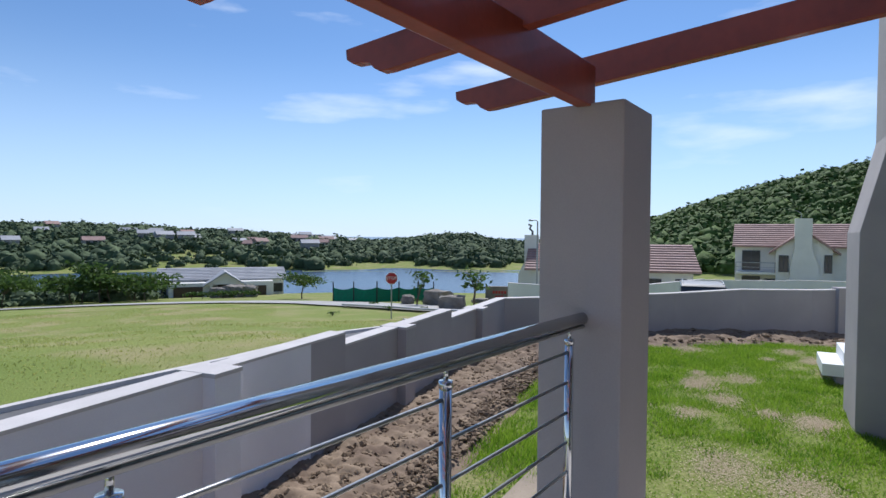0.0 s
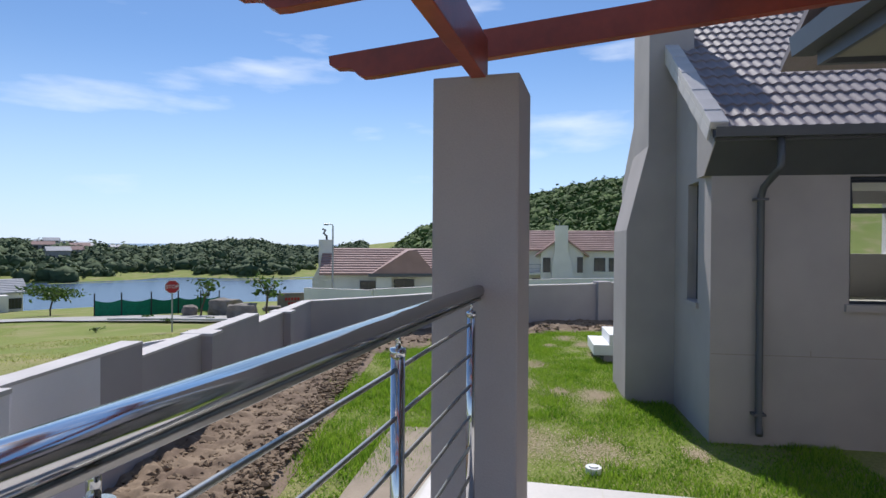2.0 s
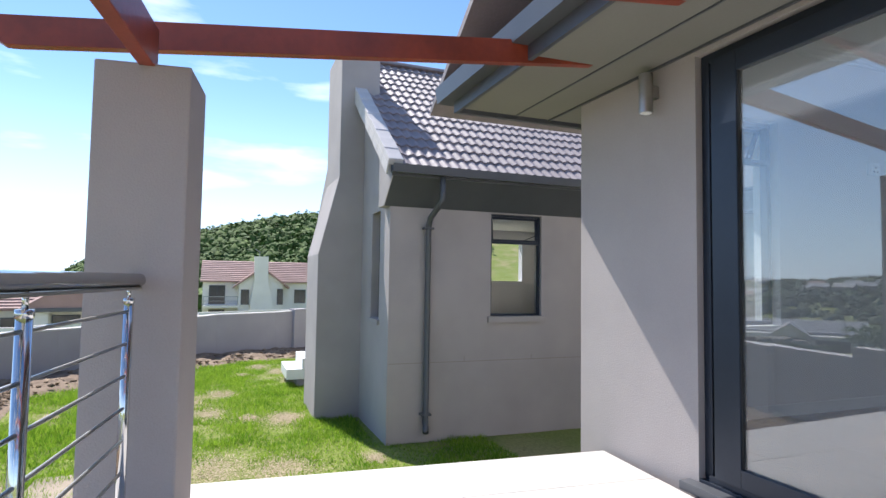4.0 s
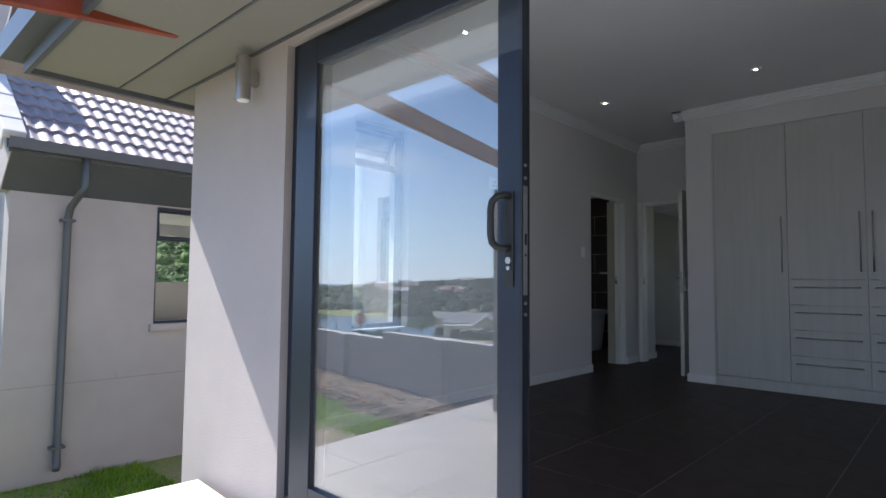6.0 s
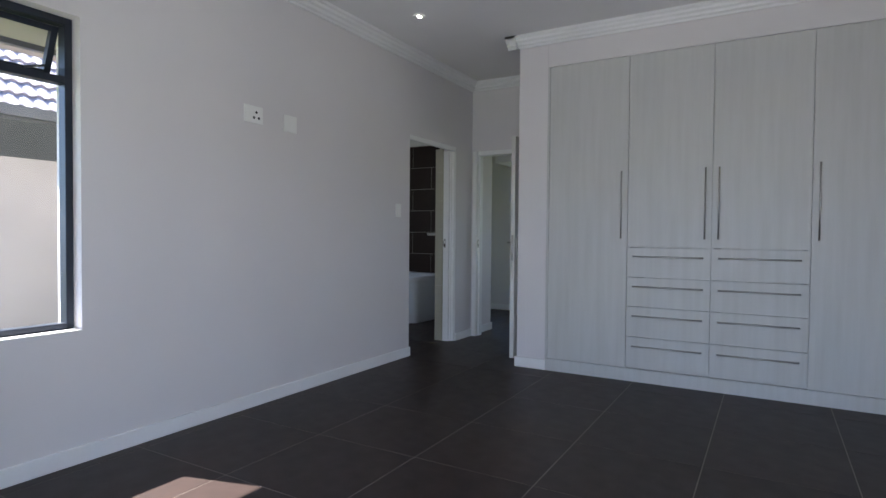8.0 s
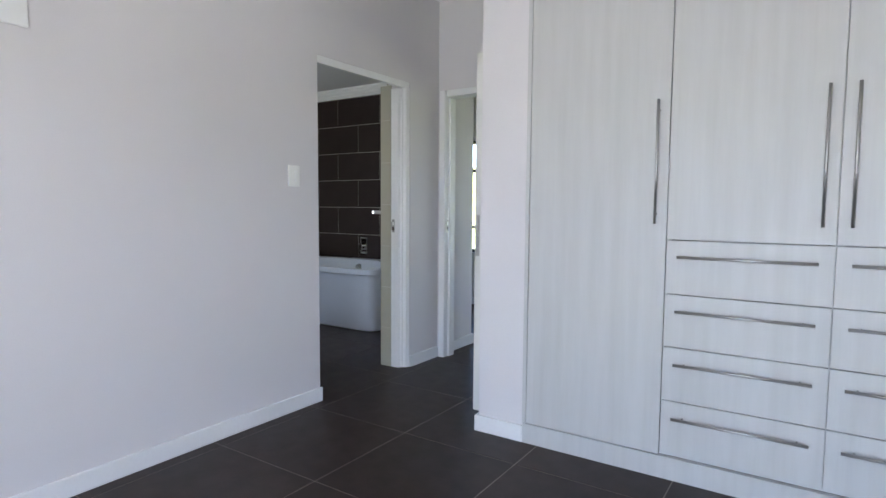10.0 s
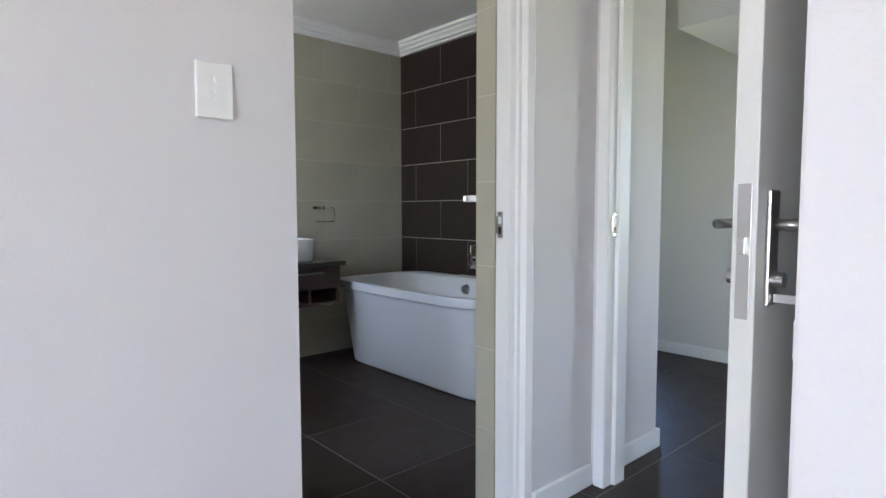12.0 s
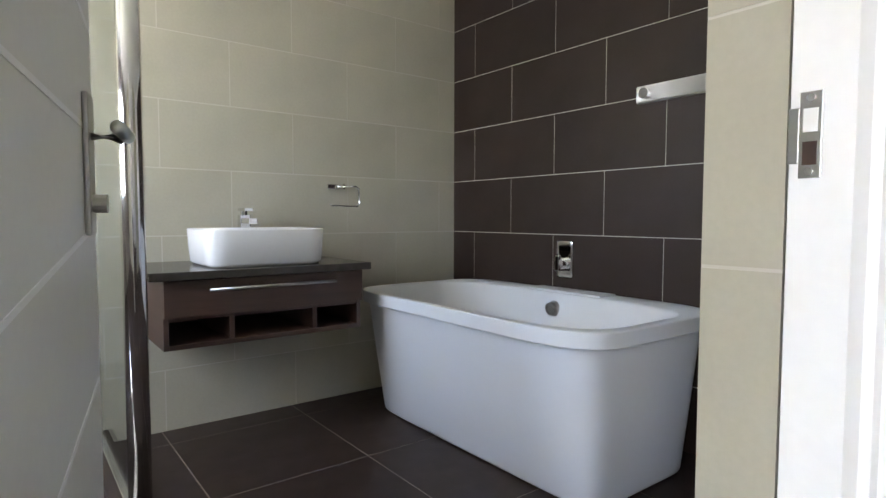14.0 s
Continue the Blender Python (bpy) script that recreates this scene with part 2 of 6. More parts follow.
# ---- building helpers ----
def add_box(bm, x0, x1, y0, y1, z0, z1, bevel=0.0):
    """An axis-aligned box, its edges rounded by bevel."""
    r = bmesh.ops.create_cube(bm, size=1.0, matrix=Matrix.Translation(((x0 + x1) / 2, (y0 + y1) / 2, (z0 + z1) / 2)) @ Matrix.Diagonal((abs(x1 - x0), abs(y1 - y0), abs(z1 - z0), 1)))
    if bevel:
        edges = list({e for v in r["verts"] for e in v.link_edges})
        bmesh.ops.bevel(bm, geom=edges, offset=bevel, segments=2, profile=0.6, affect="EDGES")
    return bm


def boxes(*specs, bevel=0.0):
    bm = bmesh.new()
    for s in specs:
        add_box(bm, *s, bevel=bevel)
    return bm


def add_tube(bm, a, b, r, seg=16, r2=None):
    """A closed cylinder from a to b."""
    a, b = Vector(a), Vector(b)
    d = b - a
    m = Matrix.Translation((a + b) / 2) @ d.to_track_quat("Z", "Y").to_matrix().to_4x4()
    bmesh.ops.create_cone(bm, cap_ends=True, segments=seg, radius1=r, radius2=r if r2 is None else r2, depth=d.length, matrix=m)
    return bm


def tube(a, b, r, seg=16, r2=None):
    return add_tube(bmesh.new(), a, b, r, seg, r2)


def bent_tube(points, r, seg=10):
    """A round bar along a polyline."""
    bm = bmesh.new()
    pts = [Vector(p) for p in points]
    rings = []
    for i, p in enumerate(pts):
        d = (pts[min(i + 1, len(pts) - 1)] - pts[max(i - 1, 0)]).normalized()
        q = d.to_track_quat("Z", "Y").to_matrix()
        rings.append([bm.verts.new(p + q @ Vector((r * math.cos(2 * math.pi * k / seg), r * math.sin(2 * math.pi * k / seg), 0))) for k in range(seg)])
    for u, v in zip(rings, rings[1:]):
        best = min(range(seg), key=lambda s: (u[0].co - v[s].co).length)
        for k in range(seg):
            bm.faces.new((u[k], u[(k + 1) % seg], v[(k + 1 + best) % seg], v[(k + best) % seg]))
    bm.faces.new(rings[0][::-1]), bm.faces.new(rings[-1])
    return bm


def prism(outline, axis, lo, hi, bevel=0.0):
    """Extrudes a 2D outline along an axis: 'x' takes (y, z), 'y' takes (x, z), 'z' takes (x, y)."""
    bm = bmesh.new()
    def at(p, w):
        return {"x": (w, p[0], p[1]), "y": (p[0], w, p[1]), "z": (p[0], p[1], w)}[axis]
    lows, highs = [bm.verts.new(at(p, lo)) for p in outline], [bm.verts.new(at(p, hi)) for p in outline]
    n = len(outline)
    bm.faces.new(lows), bm.faces.new(highs[::-1])
    for i in range(n):
        bm.faces.new((lows[i], highs[i], highs[(i + 1) % n], lows[(i + 1) % n]))
    bmesh.ops.recalc_face_normals(bm, faces=bm.faces[:])
    if bevel:
        bmesh.ops.bevel(bm, geom=bm.edges[:], offset=bevel, segments=2, profile=0.6, affect="EDGES")
    return bm


def mesh_of(name, bm, mat, smooth=False):
    me = bpy.data.meshes.new(name)
    bm.to_mesh(me)
    bm.free()
    me.materials.append(mat)
    if smooth:
        me.shade_smooth()
    return me


def part(name, bm, mat, parent=None, label="", smooth=False):
    """Links a bmesh as one mesh object under a thing or part."""
    ob = new(name, bm if isinstance(bm, bpy.types.Mesh) else mesh_of(name, bm, mat, smooth))
    ob.parent = parent
    if label:
        ob["label"] = label
    return ob


def thing(name, place, label, category, group="", kind="", turn=0.0):
    """An empty at a thing's base, that its parts hang from."""
    e = new(name)
    e.empty_display_size = 0.1
    e.matrix_basis = pose(*place, 0, 0, turn)
    return tagged(e, label, category, group, kind)


def structure(name, bm, mat, label, category, smooth=False):
    return tagged(part(name, bm, mat, None, "", smooth), label, category, "", "structure")


def joined(name, verts, faces, mat, label, category, parent=None, smooth=True):
    """One big mesh of kind stuff."""
    me = bpy.data.meshes.new(name)
    me.from_pydata([tuple(v) for v in verts], [], faces)
    me.materials.append(mat)
    if smooth:
        me.shade_smooth()
    ob = new(name, me)
    ob.parent = parent
    return tagged(ob, label, category, "", "stuff")

# ---- the house: floors, walls, ceilings ----
WT = 0.22                       # outer wall
ROOM_X1 = 4.7                   # far side wall of the bedroom
CEIL = 2.80
PZ = -0.08                      # patio
YARD = -1.33                    # lawn

structure("floor", boxes((-WT, ROOM_X1 + WT, -0.10, 3.03, -0.25, -0.0012), (-2.77, ROOM_X1 + WT, 3.03, 8.0, -0.25, -0.0012)), GROUT, "grout bed under dark brown floor tiles", "floor")
structure("ceiling", boxes((-WT, ROOM_X1 + WT, -0.55, 3.03, CEIL, CEIL + 0.12), (-2.77, ROOM_X1 + WT, 3.03, 8.0, CEIL, CEIL + 0.12)), CEILING, "smooth white painted ceiling", "ceiling")

# wall with the sliding door
DX0, DX1, DZ1 = 0.785, 3.5, 2.115
structure("wall_south", boxes((-WT, DX0, -0.205, 0.06, YARD - 0.3, CEIL), (DX1, ROOM_X1 + WT, -0.205, 0.06, YARD - 0.3, CEIL), (DX0, DX1, -0.205, 0.06, DZ1, CEIL), (DX0, DX1, -0.205, 0.06, -0.9, -0.065)),
          PLASTER, "beige plastered outer wall around the sliding door", "wall")
# bedroom side wall with the window and the bathroom doorway
WY0, WY1, WZ0, WZ1 = 0.835, 1.366, 0.645, 2.155
BY0, BY1, BZ1 = 4.25, 5.14, 2.05
structure("wall_west", boxes((-WT, 0, 0.0, WY0, -1.75, CEIL), (-WT, 0, WY0, WY1, -1.75, WZ0), (-WT, 0, WY0, WY1, WZ1, CEIL), (-WT, 0, WY1, 3.25, -1.75, CEIL)), PAINT,
          "pale grey painted bedroom wall with a window", "wall")
structure("wall_bathroom_door", boxes((-0.195, 0, 3.25, BY0, -0.25, CEIL), (-0.195, 0, BY1, 6.03, -0.25, CEIL), (-0.06, 0, BY0, BY1, BZ1, CEIL)), PAINT,
          "pale grey painted wall with the bathroom doorway", "wall")
structure("wall_east", boxes((ROOM_X1, ROOM_X1 + WT, -0.30, 8.0, -0.25, CEIL)), PAINT, "plain pale grey bedroom wall", "wall")
# hall doorway wall and the pier beside the wardrobe
HY = 5.51
structure("wall_hall_door", boxes((0, 0.03, HY, HY + 0.12, 0, CEIL), (0.90, 1.27, HY, HY + 0.12, 0, CEIL), (0.03, 0.90, HY, HY + 0.12, 2.05, CEIL)), PAINT, "pale grey wall over the hall doorway", "wall")
structure("wall_pier", boxes((1.014, 1.27, 4.402, HY, 0, CEIL), bevel=0.006), PAINT, "pale grey painted pier beside the wardrobe", "wall")
structure("wall_wardrobe_back", boxes((1.27, ROOM_X1, 5.05, 5.17, 0, CEIL)), PAINT, "wall behind the wardrobe", "wall")
# bathroom
structure("wall_bath_light", boxes((-2.77, -2.5485, 3.03, 8.0, -1.75, CEIL)), GROUT_LIGHT, "grout of the olive grey tiled bathroom wall", "wall")
structure("wall_bath_dark", boxes((-2.5485, -0.50, 6.5415, 6.70, -0.25, CEIL)), GROUT_LIGHT, "grout of the dark brown tiled bathroom wall", "wall")
structure("wall_bath_nook", boxes((-0.60, -0.50, 6.03, 6.562, -0.25, CEIL), (-0.60, -0.15, 5.93, 6.03, -0.25, CEIL)), PAINT, "short plastered wall between bathroom and hall", "wall")
BWX0, BWX1, BWZ0, BWZ1 = -2.3, -1.2, 1.0, 2.05
structure("wall_bath_south", boxes((-2.662, BWX0, 3.03, 3.25, -1.75, CEIL), (BWX1, -WT, 3.03, 3.25, -1.75, CEIL), (BWX0, BWX1, 3.03, 3.25, -1.75, BWZ0), (BWX0, BWX1, 3.03, 3.25, BWZ1, CEIL)), PLASTER,
          "outer bathroom wall with a window", "wall")
# hall end wall with a narrow window
structure("wall_hall_end", boxes((-2.662, -1.66, 7.75, 8.0, -0.25, CEIL), (-1.66, -0.925, 7.75, 8.0, -0.25, 0.62), (-1.66, -0.925, 7.75, 8.0, 1.97, CEIL), (-0.925, 0.95, 7.75, 8.0, -0.25, CEIL), (1.6, ROOM_X1, 7.75, 8.0, -0.25, CEIL), (0.95, 1.6, 7.75, 8.0, -0.25, 0.66), (0.95, 1.6, 7.75, 8.0, 1.98, CEIL)), PAINT,
          "pale painted hall end wall with a window", "wall")
structure("ceiling_bathroom", boxes((-2.5485, -0.062, 3.25, 6.5415, 2.44, 2.47)), CEILING, "white painted bathroom ceiling", "ceiling")
structure("wall_hall_bulkhead", boxes((-0.27, 2.4, 6.7, 7.75, 2.08, CEIL)), CEILING, "boxed-in bulkhead under the hall ceiling", "bulkhead")

# skirting boards and cornices
def skirting(name, x0, x1, y0, y1):
    structure(name, boxes((x0, x1, y0, y1, 0, 0.085), bevel=0.005), TRIM, "white painted skirting board", "skirting")
skirting("baseboard_west", 0.0, 0.016, 0.06, BY0 + 0.008)
skirting("baseboard_jamb", 0.0, 0.016, BY1, HY - 0.012)
skirting("baseboard_pier", 0.998, 1.275, 4.386, 4.402)
skirting("baseboard_pier_side", 0.998, 1.014, 4.402, HY)
skirting("baseboard_hall", -0.0, 0.016, HY + 0.13, 6.03)
skirting("baseboard_hall_corner", -0.5, 0.016, 6.03, 6.046)
skirting("baseboard_hall_end", -2.66, ROOM_X1, 7.734, 7.75)

CORN = [(0, 0), (0.018, 0), (0.024, 0.012), (0.046, 0.020), (0.052, 0.036), (0.072, 0.046), (0.078, 0.062), (0.095, 0.070), (0.095, 0.09), (0, 0.09)]
def cornice(name, a, b, side, top=CEIL):
    """Stepped cornice under the ceiling along a wall from a to b; side is the way out of the wall."""
    bm = bmesh.new()
    a, b, s = Vector((*a, 0)), Vector((*b, 0)), Vector((*side, 0))
    rows = [[bm.verts.new(p + s * u + Vector((0, 0, top - 0.09 + w - 0.001))) for u, w in CORN] for p in (a, b)]
    n = len(CORN)
    for i in range(n):
        bm.faces.new((rows[0][i], rows[0][(i + 1) % n], rows[1][(i + 1) % n], rows[1][i]))
    bm.faces.new(rows[0]), bm.faces.new(rows[1][::-1])
    bmesh.ops.recalc_face_normals(bm, faces=bm.faces[:])
    structure(name, bm, TRIM, "white stepped plaster cornice under the ceiling", "cornice")
cornice("cornice_west", (0, 0.06), (0, HY), (1, 0))
cornice("cornice_hall_door", (0, HY), (1.008, HY), (0, -1))
cornice("cornice_pier_side", (1.008, 4.307), (1.008, HY), (-1, 0))
cornice("cornice_wardrobe", (0.913, 4.402), (ROOM_X1, 4.402), (0, -1))
cornice("cornice_bath_dark", (-2.547, 6.54), (-0.6, 6.54), (0, -1), 2.44)
cornice("cornice_bath_light", (-2.547, 3.25), (-2.547, 6.54), (1, 0), 2.44)
cornice("cornice_hall_end", (-2.6, 7.75), (ROOM_X1, 7.75), (0, -1))

# ---- patio, plinth and eaves ----
structure("patio", prism([(0.07, -0.30), (0.07, -3.02), (6.5, -3.34), (6.5, 0.30)], "z", PZ - 0.25, PZ - 0.0015), GROUT_LIGHT, "concrete patio slab with pale tiles", "patio")
structure("patio_wall", boxes((0.11, 0.33, -3.0, -0.165, -1.75, PZ - 0.25), (0.33, 6.5, -3.0, -2.8, -1.75, PZ - 0.25)), PLASTER, "plastered retaining wall under the patio", "wall")
structure("ground_apron", boxes((-4.6, 3.5, -4.32, -3.35, YARD - 0.1, YARD + 0.012), bevel=0.008), material("sandy_concrete", (0.36, 0.29, 0.215), 0.9, scale=2.2, vary=0.10, bump=0.5, fine=45), "strip of sandy concrete beside the lawn", "path")
SOF = 2.15
structure("soffit", boxes((-0.62, 5.2, -0.94, -0.205, SOF, SOF + 0.02), (-0.62, -WT, -0.205, 3.0, SOF, SOF + 0.02)), SOFFIT, "grey painted soffit boards under the eaves", "soffit")
structure("trim_soffit_joint", boxes((-0.62, 5.2, -0.223, -0.209, SOF - 0.012, SOF), (-0.62, 5.2, -0.50, -0.488, SOF - 0.006, SOF)), GUTTER, "dark cover strips between soffit boards", "trim")
structure("fascia", boxes((-0.66, 5.2, -0.965, -0.94, SOF - 0.03, SOF + 0.12), (-0.66, -0.62, -0.94, 3.0, SOF - 0.03, SOF + 0.12)), GUTTER, "dark grey fascia board along the eaves", "fascia")
# main roof over the bedroom
structure("roof_main", prism([(-0.92, 2.215), (2.2, SOF + 2.2), (5.4, SOF + 0.20), (5.4, SOF + 0.13), (2.2, SOF + 2.1), (-0.92, 2.165)], "y", -1.05, 2.98), ROOF_TILE, "grey tiled roof over the bedroom", "roof")
structure("roof_main_rear", prism([(0.2, 2.978), (2.2, SOF + 2.2), (5.4, SOF + 0.20), (5.4, SOF + 0.13), (2.2, SOF + 2.1), (0.2, 2.91)], "y", 2.98, 8.2), ROOF_TILE, "grey tiled roof over the wardrobe and hall", "roof")
structure("roof_bathroom", boxes((-3.3, 0.45, 2.985, 8.2, CEIL + 0.13, CEIL + 0.25)), ROOF_TILE, "roof over the bathroom", "roof")

g = thing("gutter", (0, -1.0, SOF + 0.1), "dark grey box gutter along the eaves", "gutter")
GUT = [(-0.06, -0.05), (0.06, -0.05), (0.06, 0.06), (0.05, 0.06), (0.05, -0.04), (-0.05, -0.04), (-0.05, 0.06), (-0.075, 0.06)]
part("channel", prism(GUT, "x", -0.75, 5.2), GUTTER, g)

# ---- sliding door ----
sd = thing("sliding_door", (DX0, 0, 0), "charcoal aluminium sliding glass door, slid open", "door")
def loc(x0, x1, y0, y1, z0, z1):
    return (x0 - DX0, x1 - DX0, y0, y1, z0, z1)
part("outer_frame", boxes(loc(DX0, DX0 + 0.05, -0.165, 0.02, -0.06, DZ1), loc(DX1 - 0.05, DX1, -0.165, 0.02, -0.06, DZ1), loc(DX0 + 0.05, DX1 - 0.05, -0.165, 0.02, DZ1 - 0.05, DZ1), bevel=0.004), ALU, sd)
part("bottom_track", boxes(loc(DX0, DX1, -0.204, 0.02, -0.06, -0.02), loc(DX0 + 0.05, DX1 - 0.05, -0.19, -0.18, -0.02, 0.012), loc(DX0 + 0.05, DX1 - 0.05, -0.05, -0.042, -0.02, 0.012), bevel=0.002), ALU, sd)
def sash(name, x0, x1, y, st, sr):
    p = part(name, boxes(loc(x0, x0 + st, y - 0.022, y + 0.022, 0.012, DZ1 - 0.055), loc(x1 - sr, x1, y - 0.022, y + 0.022, 0.012, DZ1 - 0.055),
                         loc(x0 + st, x1 - sr, y - 0.022, y + 0.022, 0.012, 0.10), loc(x0 + st, x1 - sr, y - 0.022, y + 0.022, DZ1 - 0.155, DZ1 - 0.055), bevel=0.004), ALU, sd)
    gp = part("pane", boxes(loc(x0 + st - 0.01, x1 - sr + 0.01, y - 0.004, y + 0.004, 0.09, DZ1 - 0.145)), GLASS, p, "large clear glass pane")
    gp.visible_shadow = False
    part("gasket", boxes(loc(x0 + st, x0 + st + 0.007, y - 0.014, y + 0.014, 0.10, DZ1 - 0.155), loc(x1 - sr - 0.007, x1 - sr, y - 0.014, y + 0.014, 0.10, DZ1 - 0.155)), BLACK, p, "black rubber gasket")
    return p
front = sash("sliding_sash", 0.885, 2.135, -0.185, 0.150, 0.088)
# handle, keyhole plate and the worn lock strip on the closing edge
def grip(y, s):
    pts = [(2.086, y, 1.252), (2.078, y + s * 0.026, 1.256), (2.062, y + s * 0.038, 1.252), (2.046, y + s * 0.042, 1.236), (2.04, y + s * 0.042, 1.212), (2.04, y + s * 0.042, 1.132),
           (2.046, y + s * 0.042, 1.108), (2.062, y + s * 0.038, 1.092), (2.078, y + s * 0.026, 1.088), (2.086, y, 1.092)]
    return bent_tube([(p[0] + 0.010 - DX0, p[1], p[2]) for p in pts], 0.0115, 12)
part("grip", grip(-0.207, -1), BLACK, front, "black D-shaped pull handle", True)
part("inner_grip", grip(-0.163, 1), BLACK, front, "black D-shaped pull handle", True)
for y0, y1 in ((-0.213, -0.207), (-0.163, -0.157)):
    part("keyhole_plate", boxes(loc(2.075, 2.110, y0, y1, 0.97, 1.27), bevel=0.003), BLACK, front, "black narrow handle plate")
CYL = ((-0.221, -0.211, 1.052, 0.0105), (-0.221, -0.211, 1.028, 0.0065), (-0.159, -0.149, 1.052, 0.0105), (-0.159, -0.149, 1.028, 0.0065))
for y0, y1, z, r in CYL:
    part("lock_cylinder", tube((2.096 - DX0, y0, z), (2.096 - DX0, y1, z), r), BRUSHED, front, "bright keyhole cylinder")
kb = part("key", boxes(loc(2.094, 2.098, -0.149, -0.123, 1.046, 1.058)), BRUSHED, front, "small bright key in the lock")
part("key_bow", tube((2.093 - DX0, -0.116, 1.05), (2.099 - DX0, -0.116, 1.05), 0.011, 14), BRUSHED, kb)
strip = part("lock_strip", boxes(loc(2.135, 2.138, -0.196, -0.174, 0.945, 1.285), bevel=0.001), GALV, front, "worn metal lock strip")
part("lock_slot", boxes(loc(2.138, 2.139, -0.191, -0.179, 1.10, 1.135), loc(2.138, 2.139, -0.189, -0.181, 1.065, 1.073)), BLACK, strip, "dark latch slots")
for z in (0.885, 0.92, 0.975, 1.01, 1.25, 1.27, 1.31, 1.35):
    part("screw", tube((2.135 - DX0, -0.185, z), (2.14 - DX0, -0.185, z), 0.0055, 8), GALV, front)
part("weather_seal", boxes(loc(2.134, 2.139, -0.2055, -0.1995, 0.02, DZ1 - 0.06), loc(2.134, 2.139, -0.1705, -0.1645, 0.02, DZ1 - 0.06)), BLACK, front, "worn black brush seal along the closing edge")
structure("door_sill", boxes((DX0 - 0.06, DX1 + 0.05, -0.275, -0.206, PZ, -0.035), (DX0, DX1, -0.2065, -0.2045, -0.064, -0.035), bevel=0.003), GUTTER, "dark stone sill under the sliding door", "sill")

# ---- cylinder wall lamp outside ----
wl_ = thing("wall_lamp", (0.505, -0.205, 1.886), "brushed steel cylinder wall lamp, off", "lamp")
part("cylinder", tube((0, -0.075, 0), (0, -0.075, 0.218), 0.038, 28), BRUSHED, wl_, smooth=False)
part("lens", tube((0, -0.075, -0.004), (0, -0.075, 0.002), 0.030, 24), PLASTIC, wl_, "pale glass lens")
part("bracket", boxes((-0.022, 0.022, -0.045, 0, 0.085, 0.155), bevel=0.003), BRUSHED, wl_)

# the patio stands slightly askew to the house
PIVOT = Vector((-0.25, -0.20, 0))
FRONT_TURN = Matrix.Translation(PIVOT) @ Matrix.Rotation(radians(-4.0), 4, "Z") @ Matrix.Translation(-PIVOT)
for askew in ("patio", "patio_wall"):
    bpy.data.objects[askew].matrix_basis = FRONT_TURN @ bpy.data.objects[askew].matrix_basis

# ---- bedroom window ----
def window_unit(name, label, x, y0, y1, z0, z1, zt, opened):
    """Charcoal aluminium window in a wall facing x, with a top-hung fanlight above zt."""
    w = thing(name, (x, y0, z0), label, "window", "", "structure")
    d, f = 0.03, 0.035
    W, H, T = y1 - y0, z1 - z0, zt - z0
    part("window_frame", boxes((-d, d, 0, f, 0, H), (-d, d, W - f, W, 0, H), (-d, d, f, W - f, 0, f), (-d, d, f, W - f, H - f, H), (-d, d, f, W - f, T - f / 2, T + f / 2), bevel=0.003), ALU, w)
    p = part("pane", boxes((-0.003, 0.003, f - 0.005, W - f + 0.005, f - 0.005, T - f / 2 + 0.005)), PANE, w)
    p.visible_shadow = False
    fan = new("fanlight")
    fan.parent = w
    fan.matrix_basis = Matrix.Translation((-d, 0, H - f)) @ Matrix.Rotation(radians(opened), 4, "Y")
    h = H - f - T - f / 2
    part("sash_frame", boxes((-0.02, 0.012, f, f + 0.03, -h, 0), (-0.02, 0.012, W - f - 0.03, W - f, -h, 0), (-0.02, 0.012, f + 0.03, W - f - 0.03, -h, -h + 0.03), (-0.02, 0.012, f + 0.03, W - f - 0.03, -0.03, 0), bevel=0.002), ALU, fan)
    q = part("fanlight_pane", boxes((-0.006, 0, f + 0.025, W - f - 0.025, -h + 0.025, -0.025)), PANE, fan)
    q.visible_shadow = False
    part("stay", tube((d, W * 0.6, T + 0.02), (-d - math.sin(radians(opened)) * h * 0.8, W - f - 0.02, T + h * 0.35), 0.006, 8), ALU, w)
    return w
window_unit("window_1", "charcoal aluminium window with an open top-hung fanlight", -0.10, WY0, WY1, WZ0, WZ1, 1.855, 22)
structure("window_1_sill", boxes((-0.065, 0.004, WY0, WY1, WZ0, WZ0 + 0.006)), TRIM, "white painted inner window sill", "sill")

# ---- pergola post, beam and rafters ----
SKEW = -7.0                     # the pergola and the balustrade stand slightly askew to the house
structure("pergola_post", boxes((-0.177, 0.177, -0.177, 0.177, YARD - 0.3, 1.785), bevel=0.010), PLASTER, "thick square plastered post carrying the pergola", "post").matrix_basis = pose(0.353, -2.74, 0, 0, 0, SKEW)
pg = thing("pergola", (0.49, -2.745, 1.785), "red-brown stained timber pergola against the house", "pergola")
beam = part("beam", boxes((-0.005, 6.0, -0.03, 0.03, 0.0, 0.165), bevel=0.004), WOOD_RED, pg)
beam.matrix_basis = pose(0, 0, -0.012, 0, 0, SKEW)
